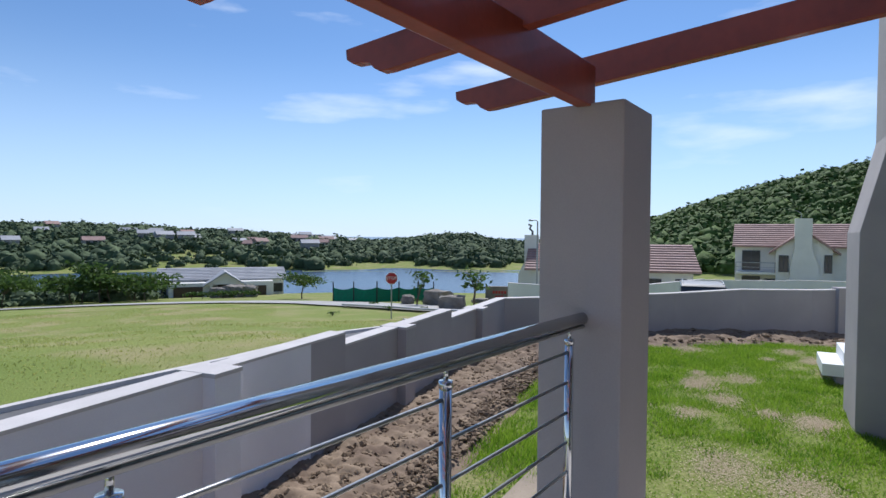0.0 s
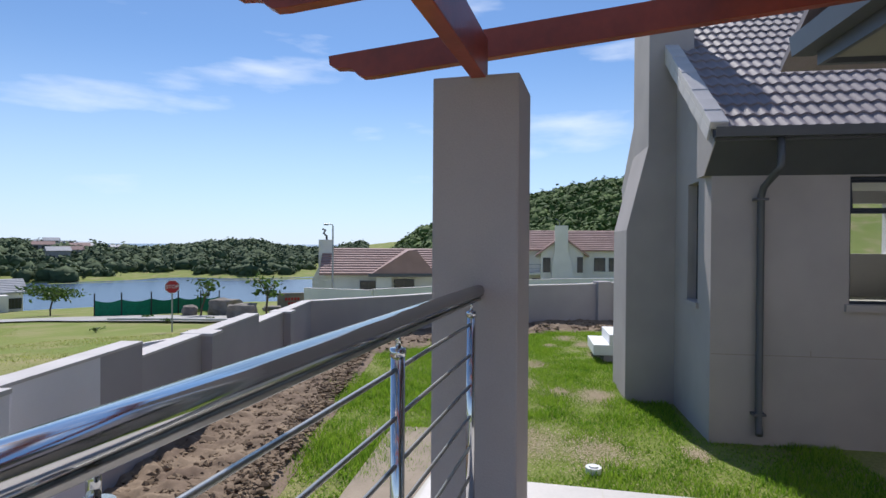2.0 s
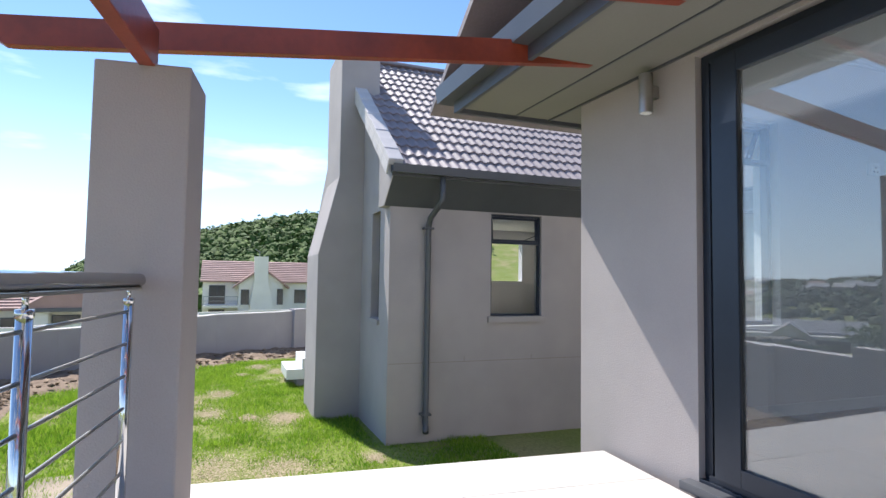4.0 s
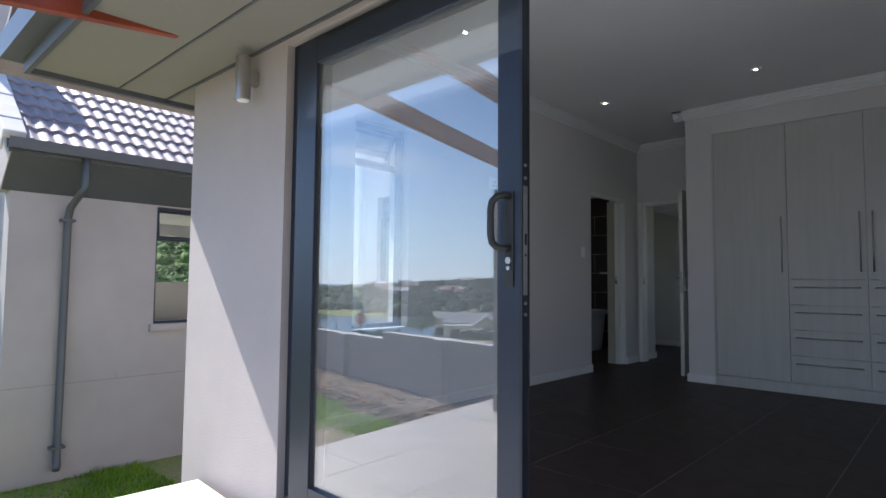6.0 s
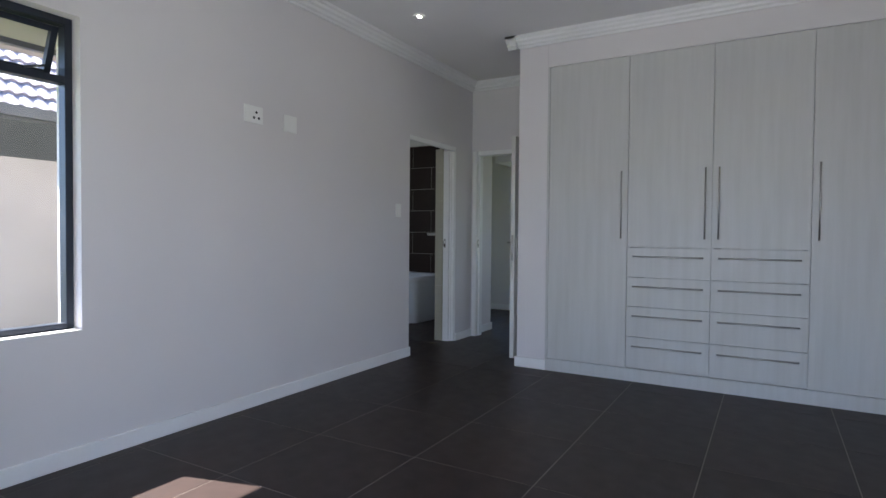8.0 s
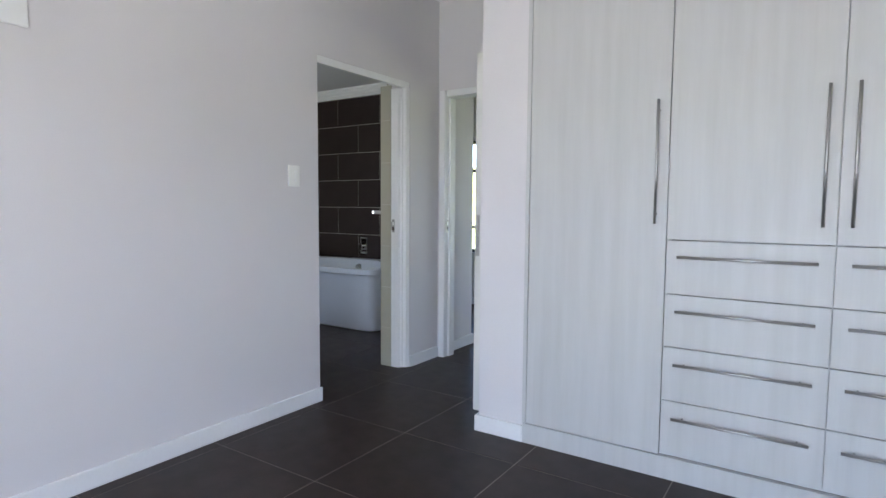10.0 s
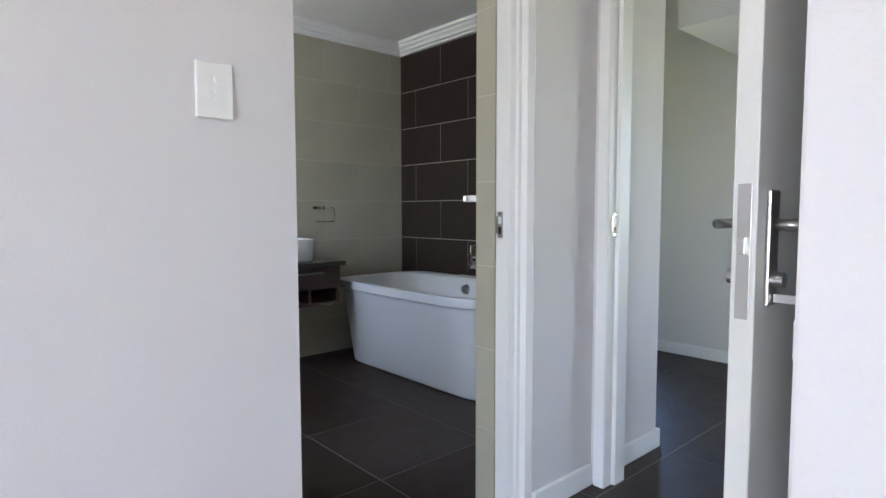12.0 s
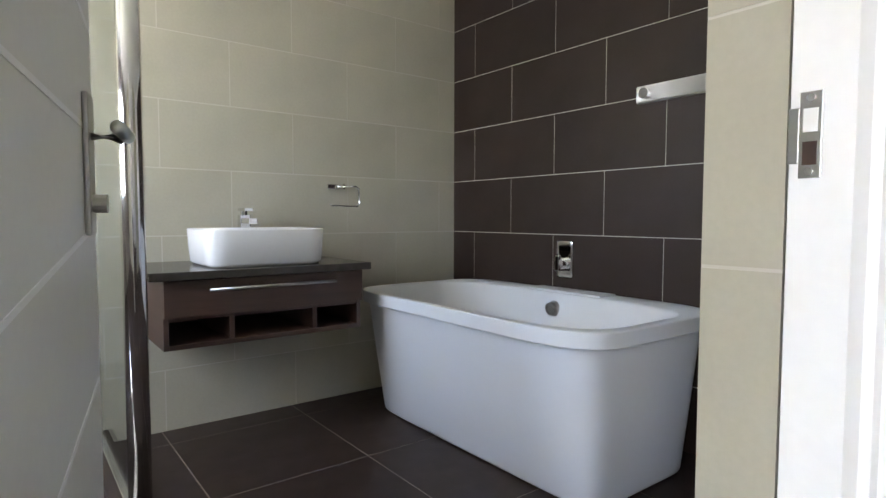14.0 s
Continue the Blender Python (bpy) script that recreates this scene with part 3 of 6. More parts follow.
# scrolled rafter tail, in (y, z) from its tip, running up towards the house
TAIL = [(0.0, 0.125), (0.0, 0.085), (0.03, 0.062), (0.075, 0.056), (0.105, 0.048), (0.125, 0.022), (0.15, 0.004), (0.19, 0.0)]
LEN = 3.06
def rafter(x):
    r = part("rafter", prism(TAIL + [(LEN, 0.0), (LEN, 0.125)], "x", -0.025, 0.025, bevel=0.003), WOOD_RED, pg)
    r.matrix_basis = pose(x - 0.49, -3.438 + 2.745 - 0.091 * (x - 0.285), 1.837 - 1.785, 6.2, 0, -2.0)
for rx in (0.285, 1.042, 1.80, 2.56, 3.32, 4.08, 4.84):
    rafter(rx)

# ---- steel balustrade ----
bal = thing("balustrade", (0.51, -2.742, PZ), "polished stainless steel balustrade with thin rails", "railing", turn=SKEW)
RT = 1.012
part("handrail", tube((-0.02, 0, RT - 0.007), (4.6, 0, RT - 0.007), 0.0255, 32), STEEL, bal, "shiny round steel handrail", True)
part("lower_strip", boxes((0.0, 4.6, -0.012, 0.012, RT - 0.043, RT - 0.033), bevel=0.002), BRUSHED, bal, "thin flat strip under the handrail")
for px in (0.14, 0.945, 1.80, 2.75, 3.7):
    p = part("post", tube((px, 0, 0), (px, 0, RT - 0.078), 0.0175, 24), STEEL, bal, "", True)
    part("collar", tube((px, 0, RT - 0.092), (px, 0, RT - 0.072), 0.0195, 24), STEEL, p, "rounded post cap", True)
    part("pin", tube((px, 0, RT - 0.072), (px, 0, RT - 0.03), 0.007, 12), STEEL, p, "", True)
    part("base_flange", tube((px, 0, 0), (px, 0, 0.012), 0.05, 20), STEEL, p, "", True)
for k in range(8):
    z = RT - 0.122 - 0.116 * k
    if z > 0.02:
        part("rail_rod", tube((0.135, 0, z), (4.6, 0, z), 0.006, 10), BRUSHED, bal, "thin horizontal steel rod", True)

# ---- neighbouring wing with gable, chimney and tiled roof ----
WX, GY = -4.75, -0.285
VY = -0.40                      # verge line
RIDGE_X, RIDGE_Z, EAVE_X, EAVE_Z = -8.2, 5.36, -4.31, 2.51
FARX = 2 * RIDGE_X - WX
V0, V1, VZ0, VZ1 = 1.30, 2.175, 0.415, 1.965
structure("wall_wing_east", boxes((WX - WT, WX, GY, V0, -1.8, 2.4), (WX - WT, WX, V1, 9.0, -1.8, 2.4), (WX - WT, WX, V0, V1, -1.8, VZ0), (WX - WT, WX, V0, V1, VZ1, 2.4), (WX - 0.001, WX + 0.05, V0 - 0.05, V1 + 0.06, VZ0 - 0.09, VZ0 - 0.005)),
          PLASTER, "beige plastered wing wall with a window", "wall")
structure("wall_wing_joint", boxes((WX, WX + 0.003, GY + 0.01, 9.0, -0.245, -0.238), (WX, WX + 0.003, 0.88, 0.886, -0.24, -0.17), (WX, WX + 0.003, 2.0, 2.006, -0.24, -0.17)), GROUT, "thin dark joint line along the plaster", "joint")
# gable wall with a tall window recess
NX0, NX1 = -5.80, -5.30
structure("wall_wing_gable", boxes((FARX, NX0, GY, GY + WT, -1.8, 2.4), (NX1, WX - WT, GY, GY + WT, -1.8, 2.4), (NX0, NX1, GY, GY + WT, -1.8, 0.35), (NX0, NX1, GY, GY + WT, 1.98, 2.4), (NX0 - 0.06, NX1 + 0.06, GY - 0.04, GY + 0.001, 0.27, 0.345)), PLASTER, "beige plastered gable wall with a tall window", "wall")
structure("wall_wing_gable_top", prism([(FARX, 2.4), (WX, 2.4), (RIDGE_X, RIDGE_Z - 0.12), (FARX - 0.1, 2.45)], "y", GY, GY + WT), PLASTER, "plastered gable triangle", "wall")
structure("wall_wing_west", boxes((FARX, FARX + WT, GY + WT, 1.0, -1.8, 2.4), (FARX, FARX + WT, 5.5, 9.0, -1.8, 2.4), (FARX, FARX + WT, 1.0, 5.5, -1.8, 0.95), (FARX, FARX + WT, 1.0, 5.5, 2.1, 2.4), (FARX, FARX + WT, 3.2, 3.4, 0.95, 2.1)), PAINT, "far side wall of the wing with a wide window opening", "wall")
structure("wall_wing_north", boxes((FARX, WX, 8.8, 9.0, -1.8, 2.4)), PAINT, "end wall of the wing", "wall")
structure("wing_floor", boxes((FARX, WX - WT, GY + WT, 8.8, -0.3, -0.02)), GROUT_LIGHT, "pale floor inside the wing", "floor")
structure("wing_ceiling", boxes((FARX, WX - WT, GY + WT, 8.8, 2.38, 2.45)), CEILING, "white ceiling inside the wing", "ceiling")
window_unit("window_2", "charcoal aluminium window with a top-hung fanlight", WX - 0.08, V0, V1, VZ0, VZ1, 1.535, -6)
structure("window_3", boxes((NX0, NX1, GY + 0.12, GY + 0.15, 0.35, 1.98)), DARK_GLASS, "dark glazed tall gable window", "window")
# chimney on the gable, stepping out towards its foot
structure("wing_chimney", prism([(GY + 0.25, -1.8), (-1.02, -1.8), (-1.02, 1.35), (-0.70, 2.67), (-0.70, 4.95), (GY + 0.25, 4.95)], "x", -7.8, -6.50, bevel=0.012), PLASTER, "plastered chimney stack with sloping shoulder", "chimney")
# eaves
# dark gutter paint instead of SOFFIT: shade under the eaves put into the colour
structure("wing_soffit", prism([(WX, 1.985), (EAVE_X, 2.345), (EAVE_X, 2.37), (WX, 2.01)], "y", VY + 0.03, 9.0), GUTTER, "soffit under the wing eaves, coloured dark for its shade", "soffit")
structure("wing_fascia", boxes((EAVE_X, EAVE_X + 0.03, VY, 9.0, 2.34, 2.46)), GUTTER, "dark grey fascia of the wing", "fascia")
structure("wing_barge", prism([(EAVE_X, 2.35), (WX, 1.99), (WX - 0.3, 1.99), (WX - 0.3, 2.98), (EAVE_X, 2.43)], "y", VY + 0.02, GY), PLASTER, "plastered boxed eave end", "trim")
wg = thing("wing_gutter", (EAVE_X + 0.1, VY, 2.43), "dark grey gutter along the wing eaves", "gutter")
part("channel", prism([(-0.07, -0.06), (0.05, -0.06), (0.07, 0.05), (0.06, 0.05), (0.042, -0.05), (-0.06, -0.05), (-0.06, 0.05), (-0.07, 0.05)], "y", -0.02, 9.5), GUTTER, wg)
dp = thing("downpipe", (WX + 0.06, 0.265, -1.17), "dark grey round downpipe on the wing wall", "downpipe")
part("pipe", bent_tube([(0.44, 0.05, 3.56), (0.44, 0.05, 3.22), (0.36, 0.02, 3.12), (0.10, 0.0, 3.00), (0.02, 0, 2.88), (0.02, 0, 0.1), (0.05, 0, 0.02), (0.09, -0.02, -0.02)], 0.042, 14), GUTTER, dp, "", True)
for bz in (0.2, 2.84):
    part("bracket", boxes((-0.06, 0.065, -0.075, 0.075, bz, bz + 0.03), bevel=0.004), GUTTER, dp)

# roof deck, ridge and verge tiles
SL = math.atan2(RIDGE_Z - EAVE_Z, EAVE_X - RIDGE_X)
structure("wing_roof_deck", prism([(EAVE_X, EAVE_Z - 0.03), (RIDGE_X, RIDGE_Z - 0.03), (RIDGE_X, RIDGE_Z - 0.09), (EAVE_X, EAVE_Z - 0.09)], "y", VY + 0.04, 9.3), GUTTER, "dark roof underlay of the wing", "roof")
structure("wing_roof_back", prism([(RIDGE_X, RIDGE_Z), (2 * RIDGE_X - EAVE_X, EAVE_Z), (2 * RIDGE_X - EAVE_X, EAVE_Z - 0.09), (RIDGE_X, RIDGE_Z - 0.09)], "y", 0.12, 9.3), ROOF_TILE, "far slope of the tiled wing roof", "roof")

# ---- boundary walls ----
def wall_run(name, a, b, z0, z1, label, thick=0.22, mat=BOUNDARY, cap=True):
    """A straight garden wall from a to b with a pale coping."""
    a, b = Vector(a), Vector(b)
    d = b - a
    L = d.length
    w = thing(name, (a.x, a.y, z0), label, "wall", "", "structure", math.degrees(math.atan2(d.y, d.x)))
    part("wall_body", boxes((0, L, -thick / 2, thick / 2, 0, z1 - z0 - (0.03 if cap else 0))), mat, w)
    if cap:
        part("coping", boxes((0, L, -thick / 2 - 0.006, thick / 2 + 0.006, z1 - z0 - 0.03, z1 - z0), bevel=0.004), CAP, w, "pale plaster coping")
    return w
def on_line(x):
    return (x, -6.73 + 0.135 * (x + 2.72))
def pier(x, z1):
    p = on_line(x)
    w = thing("boundary_pier", (p[0], p[1], YARD - 0.4), "plastered pier of the garden wall", "pier", "", "structure", math.degrees(math.atan(0.135)))
    # piers on the near stretch take the colour painted as sunlit
    part("pier_body", boxes((-0.16, 0.16, -0.17, 0.25, 0, z1 - YARD + 0.4 - 0.04), bevel=0.006), SUNLIT_WALL if x > -2 else BOUNDARY, w)
    part("pier_cap", boxes((-0.17, 0.17, -0.18, 0.26, z1 - YARD + 0.4 - 0.04, z1 - YARD + 0.4), bevel=0.005), CAP, w, "pale plaster coping")
STEPS = [(6.0, -2.0, 0.052), (-2.0, -2.72, 0.0519), (-2.72, -6.37, -0.10), (-6.37, -10.0, -0.246)]
# wall is split at x = -2, where the painted sunlight stops
for xa, xb, zt in STEPS:
    wall_run("boundary_wall", on_line(xa), on_line(xb), YARD - 0.5, zt, "stepped plastered garden wall with pale coping", mat=SUNLIT_WALL if xa > 0 else BOUNDARY)
for xp, zt in ((-0.58, 0.052), (-4.32, -0.10), (-7.95, -0.246), (3.2, 0.052)):
    pier(xp, zt + 0.004)
RET = [(-10.0, -7.713), (-12.2, -6.0), (-13.8, -4.3), (-14.8, -2.7), (-15.5, -1.0), (-15.9, 0.9), (-16.1, 3.5)]
RTOP = (-0.25, -0.288, -0.249, -0.136, -0.115, -0.008, 0.025)
for a, b, za, zb in zip(RET, RET[1:], RTOP, RTOP[1:]):
    va_, vb_ = Vector(a), Vector(b)
    dd = vb_ - va_
    z0 = YARD - 0.8
    w = thing("boundary_wall_return", (va_.x, va_.y, z0), "plastered garden wall at the end of the lawn", "wall", "", "structure", math.degrees(math.atan2(dd.y, dd.x)))
    part("wall_body", prism([(0, 0), (dd.length, 0), (dd.length, zb - z0 - 0.03), (0, za - z0 - 0.03)], "y", -0.11, 0.11), BOUNDARY, w)
    part("coping", prism([(0, za - z0 - 0.03), (dd.length, zb - z0 - 0.03), (dd.length, zb - z0), (0, za - z0)], "y", -0.117, 0.117), CAP, w, "pale plaster coping")
wp = thing("return_pier", (-15.62, -0.25, YARD - 0.4), "plastered pier of the end wall", "pier", "", "structure", 20)
part("pier_body", boxes((-0.2, 0.2, -0.22, 0.22, 0, 1.70), bevel=0.006), BOUNDARY, wp)

# ---- lawn, bare soil, steps ----
def soil_height(x, y):
    n = noise.fractal(Vector((x * 1.7, y * 1.7, 0)), 1.0, 2.0, 5)
    return n
def bed(u0, u1, nu, path_at, name, label):
    """A raised strip of loose soil; path_at(u) gives the wall line and the way inwards."""
    bm = bmesh.new()
    rows = []
    nv = 38
    for i in range(nu + 1):
        u = u0 + (u1 - u0) * i / nu
        (px, py), (ix, iy) = path_at(u)
        row = []
        for j in range(nv + 1):
            v = 1.75 * j / nv
            x, y = px + ix * v, py + iy * v
            edge = min(1, (1 - j / nv) * 3)
            n = soil_height(x, y)
            row.append(bm.verts.new((x, y, YARD - 0.02 + edge * (0.10 + 0.07 * n + 0.045 * noise.noise(Vector((x * 7, y * 7, 3))) + 0.03 * abs(noise.noise(Vector((x * 15, y * 15, 5)))) + 0.015 * noise.noise(Vector((x * 31, y * 31, 8)))))))
        rows.append(row)
    for r, s in zip(rows, rows[1:]):
        for j in range(nv):
            bm.faces.new((r[j], r[j + 1], s[j + 1], s[j]))
    bmesh.ops.recalc_face_normals(bm, faces=bm.faces[:])
    structure(name, bm, SOIL, label, "soil", True)
SOIL = material("loose_soil", (0.15, 0.100, 0.068), 0.95, scale=1.6, vary=0.2, bump=1.0, fine=30, colour2=(0.31, 0.23, 0.155))
CLOD = island_material("soil_clod", (0.085, 0.056, 0.038), (0.29, 0.215, 0.145), 0.95, 9.0, 0.0)
INWARD = Vector((-0.135, 1.0)).normalized()
bed(-10.2, 3.0, 330, lambda u: (on_line(u), (INWARD.x, INWARD.y)), "soil_bed", "strip of loose brown soil along the garden wall")
def ret_at(u):
    i = min(int(u), len(RET) - 2)
    f = u - i
    a, b = Vector(RET[i]), Vector(RET[i + 1])
    d = (b - a).normalized()
    return tuple(a.lerp(b, f)), (d.y, -d.x)
bed(0.05, 5.9, 220, ret_at, "soil_bed_end", "strip of loose brown soil along the end wall")
def clods(count, where, name):
    src = bmesh.new()
    bmesh.ops.create_icosphere(src, subdivisions=1, radius=1)
    V, F = np.array([v.co[:] for v in src.verts]), [[v.index for v in f.verts] for f in src.faces]
    src.free()
    rng = np.random.default_rng(5)
    verts, faces = [], []
    for i in range(count):
        (x, y), s = where(rng)
        s *= 0.22 + 1.5 * rng.random() ** 4
        k = len(verts)
        for v in V * rng.uniform(0.4, 1.3, V.shape) * rng.uniform(0.6, 1.3, 3) * s:
            verts.append((x + v[0], y + v[1], YARD + 0.07 + 0.07 * soil_height(x, y) + v[2] * 0.6 + s * 0.1))
        faces += [[a + k for a in f] for f in F]
    joined(name, verts, faces, CLOD, "scattered clods of dry brown soil", "soil", None, False)
def along(rng):
    u = -10 + 12 * rng.random() ** 0.8
    p, v = on_line(u), rng.uniform(0.15, 1.65)
    return (p[0] + INWARD.x * v, p[1] + INWARD.y * v), 0.034
clods(15000, along, "soil_clods")
def along_end(rng):
    p, d = ret_at(rng.uniform(0.1, 5.8))
    v = rng.uniform(0.15, 1.6)
    return (p[0] + d[0] * v, p[1] + d[1] * v), 0.05
clods(1500, along_end, "soil_clods_end")

st = thing("garden_steps", (-9.85, -0.75, YARD), "two pale concrete garden steps on the lawn", "steps")
part("lower_step", boxes((-0.9, 0.35, -0.42, 0.5, 0.12, 0.34), bevel=0.01), TRIM, st)
part("upper_step", boxes((-0.9, 0.35, -0.1, 0.8, 0.34, 0.56), bevel=0.01), TRIM, st)
part("support", boxes((-0.9, 0.30, -0.2, 0.8, -0.1, 0.12)), BOUNDARY, st)
lid = thing("drain_lid", (-3.506, -1.833, YARD + 0.01), "white round plastic drain lid on the lawn", "lid")
part("disc", tube((0, 0, -0.03), (0, 0, 0.035), 0.085, 24), PLASTIC, lid)
part("knob", tube((0, 0, 0.035), (0, 0, 0.05), 0.05, 20), PLASTIC, lid)

# ---- terrain to the horizon ----
C0 = Vector((2.8, -2.0))
SKYLINE = [(150, 0.09), (160, 0.122), (174, 0.110), (179, 0.096), (185, 0.070), (190, 0.040), (194, 0.020), (198, 0.008), (201, 0.0), (204, -0.004), (207, -0.001), (209.5, 0.009), (213, 0.008),
           (216, 0.002), (219, -0.005), (221, -0.002), (225, 0.002), (229, 0.009), (232, 0.0135), (236, 0.016), (240, 0.0195), (252, 0.02), (290, 0.02), (330, 0.01), (360, 0.02)]
def crest(ang):
    a = ang % 360
    return float(np.interp(a, [-210 + 360 if False else 0] + [s[0] for s in SKYLINE], [0.02] + [s[1] for s in SKYLINE]))
def terrain(x, y):
    dx, dy = x - C0.x, y - C0.y
    r, ang = math.hypot(dx, dy), (math.degrees(math.atan2(dy, dx)) + 2.45) % 360
    e = crest(ang)
    right = min(1, max(0, (201 - ang) / 8)) if ang > 90 else 1.0
    rc = 480
    hc = 1.1 + e * rc - 6.0
    lakeside = np.interp(r, [0, 17, 31, 45, 92, 114, 126, 205, 222, 300, 400, rc, 700, 900], [-1.47, -1.75, -3.3, -4.1, -8.1, -11.2, -14, -14, -11.2, -11.2 + (hc + 11.2) * 0.35, -11.2 + (hc + 11.2) * 0.8, hc, -5, -15])
    hh = 1.1 + max(e, 0.03) * 185 - 1.5
    hill = np.interp(r, [0, 17, 40, 95, 115, 150, 185, 240, 500, 900], [-1.47, -1.75, -4.0, -4.6, hh * 0.10 - 2, hh * 0.62, hh, hh * 0.95, hh * 0.4, -15])
    z = lakeside * (1 - right) + hill * right
    amp = min(1, max(0, (r - 60) / 200))
    return float(z) + amp * 2.2 * noise.fractal(Vector((x * 0.012, y * 0.012, 0.5)), 1.0, 2.0, 4) * (1 if z > -11.5 else 0)
def build_ground():
    rr = list(np.linspace(0, 24, 25)) + list(np.geomspace(26, 1000, 60)) + [1500, 2500, 4400]
    na = 360
    verts, faces = [(C0.x, C0.y, YARD - 0.02)], []
    for r in rr[1:]:
        for i in range(na):
            a = 2 * math.pi * i / na
            x, y = C0.x + r * math.cos(a), C0.y + r * math.sin(a)
            inside = x > -16.2 and y > -6.73 + 0.135 * (x + 2.72) and r < 22
            verts.append((x, y, (YARD - 0.03 + 0.02 * noise.noise(Vector((x, y, 0)))) if inside else terrain(x, y)))
    for k in range(len(rr) - 1):
        for i in range(na):
            j = (i + 1) % na
            if k == 0:
                faces.append((0, 1 + i, 1 + j))
            else:
                a, b = 1 + (k - 1) * na, 1 + k * na
                faces.append((a + i, b + i, b + j, a + j))
    me = bpy.data.meshes.new("ground")
    me.from_pydata(verts, [], faces)
    me.materials.append(GROUND)
    me.shade_smooth()
    tagged(new("ground", me), "green lawn and grassy field running down to the lake", "ground", "", "structure")
def ground_material():
    m = bpy.data.materials.new("grass_ground")
    m.use_nodes = True
    n, l = m.node_tree.nodes, m.node_tree.links
    b = n["Principled BSDF"]
    b.inputs["Roughness"].default_value, b.inputs["Specular IOR Level"].default_value = 0.95, 0.1
    tc = n.new("ShaderNodeTexCoord")
    def nz(s, d):
        q = n.new("ShaderNodeTexNoise")
        q.inputs["Scale"].default_value, q.inputs["Detail"].default_value = s, d
        l.new(tc.outputs["Object"], q.inputs["Vector"])
        return q
    a, c, f = nz(0.14, 4), nz(0.33, 8), nz(26, 4)
    green = n.new("ShaderNodeMixRGB")
    green.inputs["Color1"].default_value, green.inputs["Color2"].default_value = (0.155, 0.222, 0.045, 1), (0.29, 0.30, 0.095, 1)
    l.new(a.outputs["Fac"], green.inputs["Fac"])
    ramp = n.new("ShaderNodeValToRGB")
    ramp.color_ramp.elements[0].position, ramp.color_ramp.elements[1].position = 0.48, 0.80
    l.new(c.outputs["Fac"], ramp.inputs["Fac"])
    bare = n.new("ShaderNodeMixRGB")
    bare.inputs["Color2"].default_value = (0.41, 0.325, 0.19, 1)
    l.new(ramp.outputs["Color"], bare.inputs["Fac"])
    l.new(green.outputs["Color"], bare.inputs["Color1"])
    hs = n.new("ShaderNodeHueSaturation")
    mr = n.new("ShaderNodeMapRange")
    mr.inputs["To Min"].default_value, mr.inputs["To Max"].default_value = 0.55, 1.35
    l.new(f.outputs["Fac"], mr.inputs["Value"])
    l.new(mr.outputs["Result"], hs.inputs["Value"])
    l.new(bare.outputs["Color"], hs.inputs["Color"])
    l.new(hs.outputs["Color"], b.inputs["Base Color"])
    bp = n.new("ShaderNodeBump")
    bp.inputs["Strength"].default_value, bp.inputs["Distance"].default_value = 0.8, 0.03
    l.new(f.outputs["Fac"], bp.inputs["Height"])
    l.new(bp.outputs["Normal"], b.inputs["Normal"])
    return m
GROUND = ground_material()
build_ground()

WATER = material("lake_water", (0.045, 0.085, 0.14), 0.25, scale=0.02, vary=0.05, bump=0.25, fine=0.8, spec=0.4)
wbm = bmesh.new()
bmesh.ops.create_circle(wbm, cap_ends=True, segments=128, radius=4600, matrix=Matrix.Translation((C0.x, C0.y, -12.0)))
structure("water", wbm, WATER, "blue lake and distant sea", "water")

# ---- woods on the hills ----
def blob_variants(sub, count, cards=34):
    """Bush clumps: a lumpy dark core closely set with tilted leafy sprays."""
    out, rng = [], np.random.default_rng(21)
    for k in range(count):
        src = bmesh.new()
        bmesh.ops.create_icosphere(src, subdivisions=1, radius=0.92)
        def swell(p):
            return 1 + 0.7 * noise.noise(p * 1.6 + Vector((k * 7, 0, 0))) + 0.4 * noise.noise(p * 3.3 + Vector((k * 3, 5, 0)))
        V = [tuple(v.co * swell(v.co)) for v in src.verts]
        F = [[v.index for v in f.verts] for f in src.faces]
        src.free()
        for _ in range(cards):
            d = Vector(rng.normal(0, 1, 3))
            d.z = abs(d.z) * 0.9 - 0.25
            d.normalize()
            c = d * swell(d) * rng.uniform(0.88, 1.10)
            u = d.cross(Vector(rng.normal(0, 1, 3))).normalized()
            u = (u + d * rng.uniform(-0.7, 0.7)).normalized()
            w = (d.cross(u) + d * rng.uniform(-0.5, 0.5)).normalized()
            s, n = rng.uniform(0.15, 0.36), len(V)
            V += [tuple(c - u * s), tuple(c + w * s * 0.8), tuple(c + u * s * 1.1), tuple(c - w * s * 0.7)]
            F += [[n, n + 1, n + 2], [n, n + 2, n + 3]]
        out.append((np.array(V), np.array(F)))
    return out
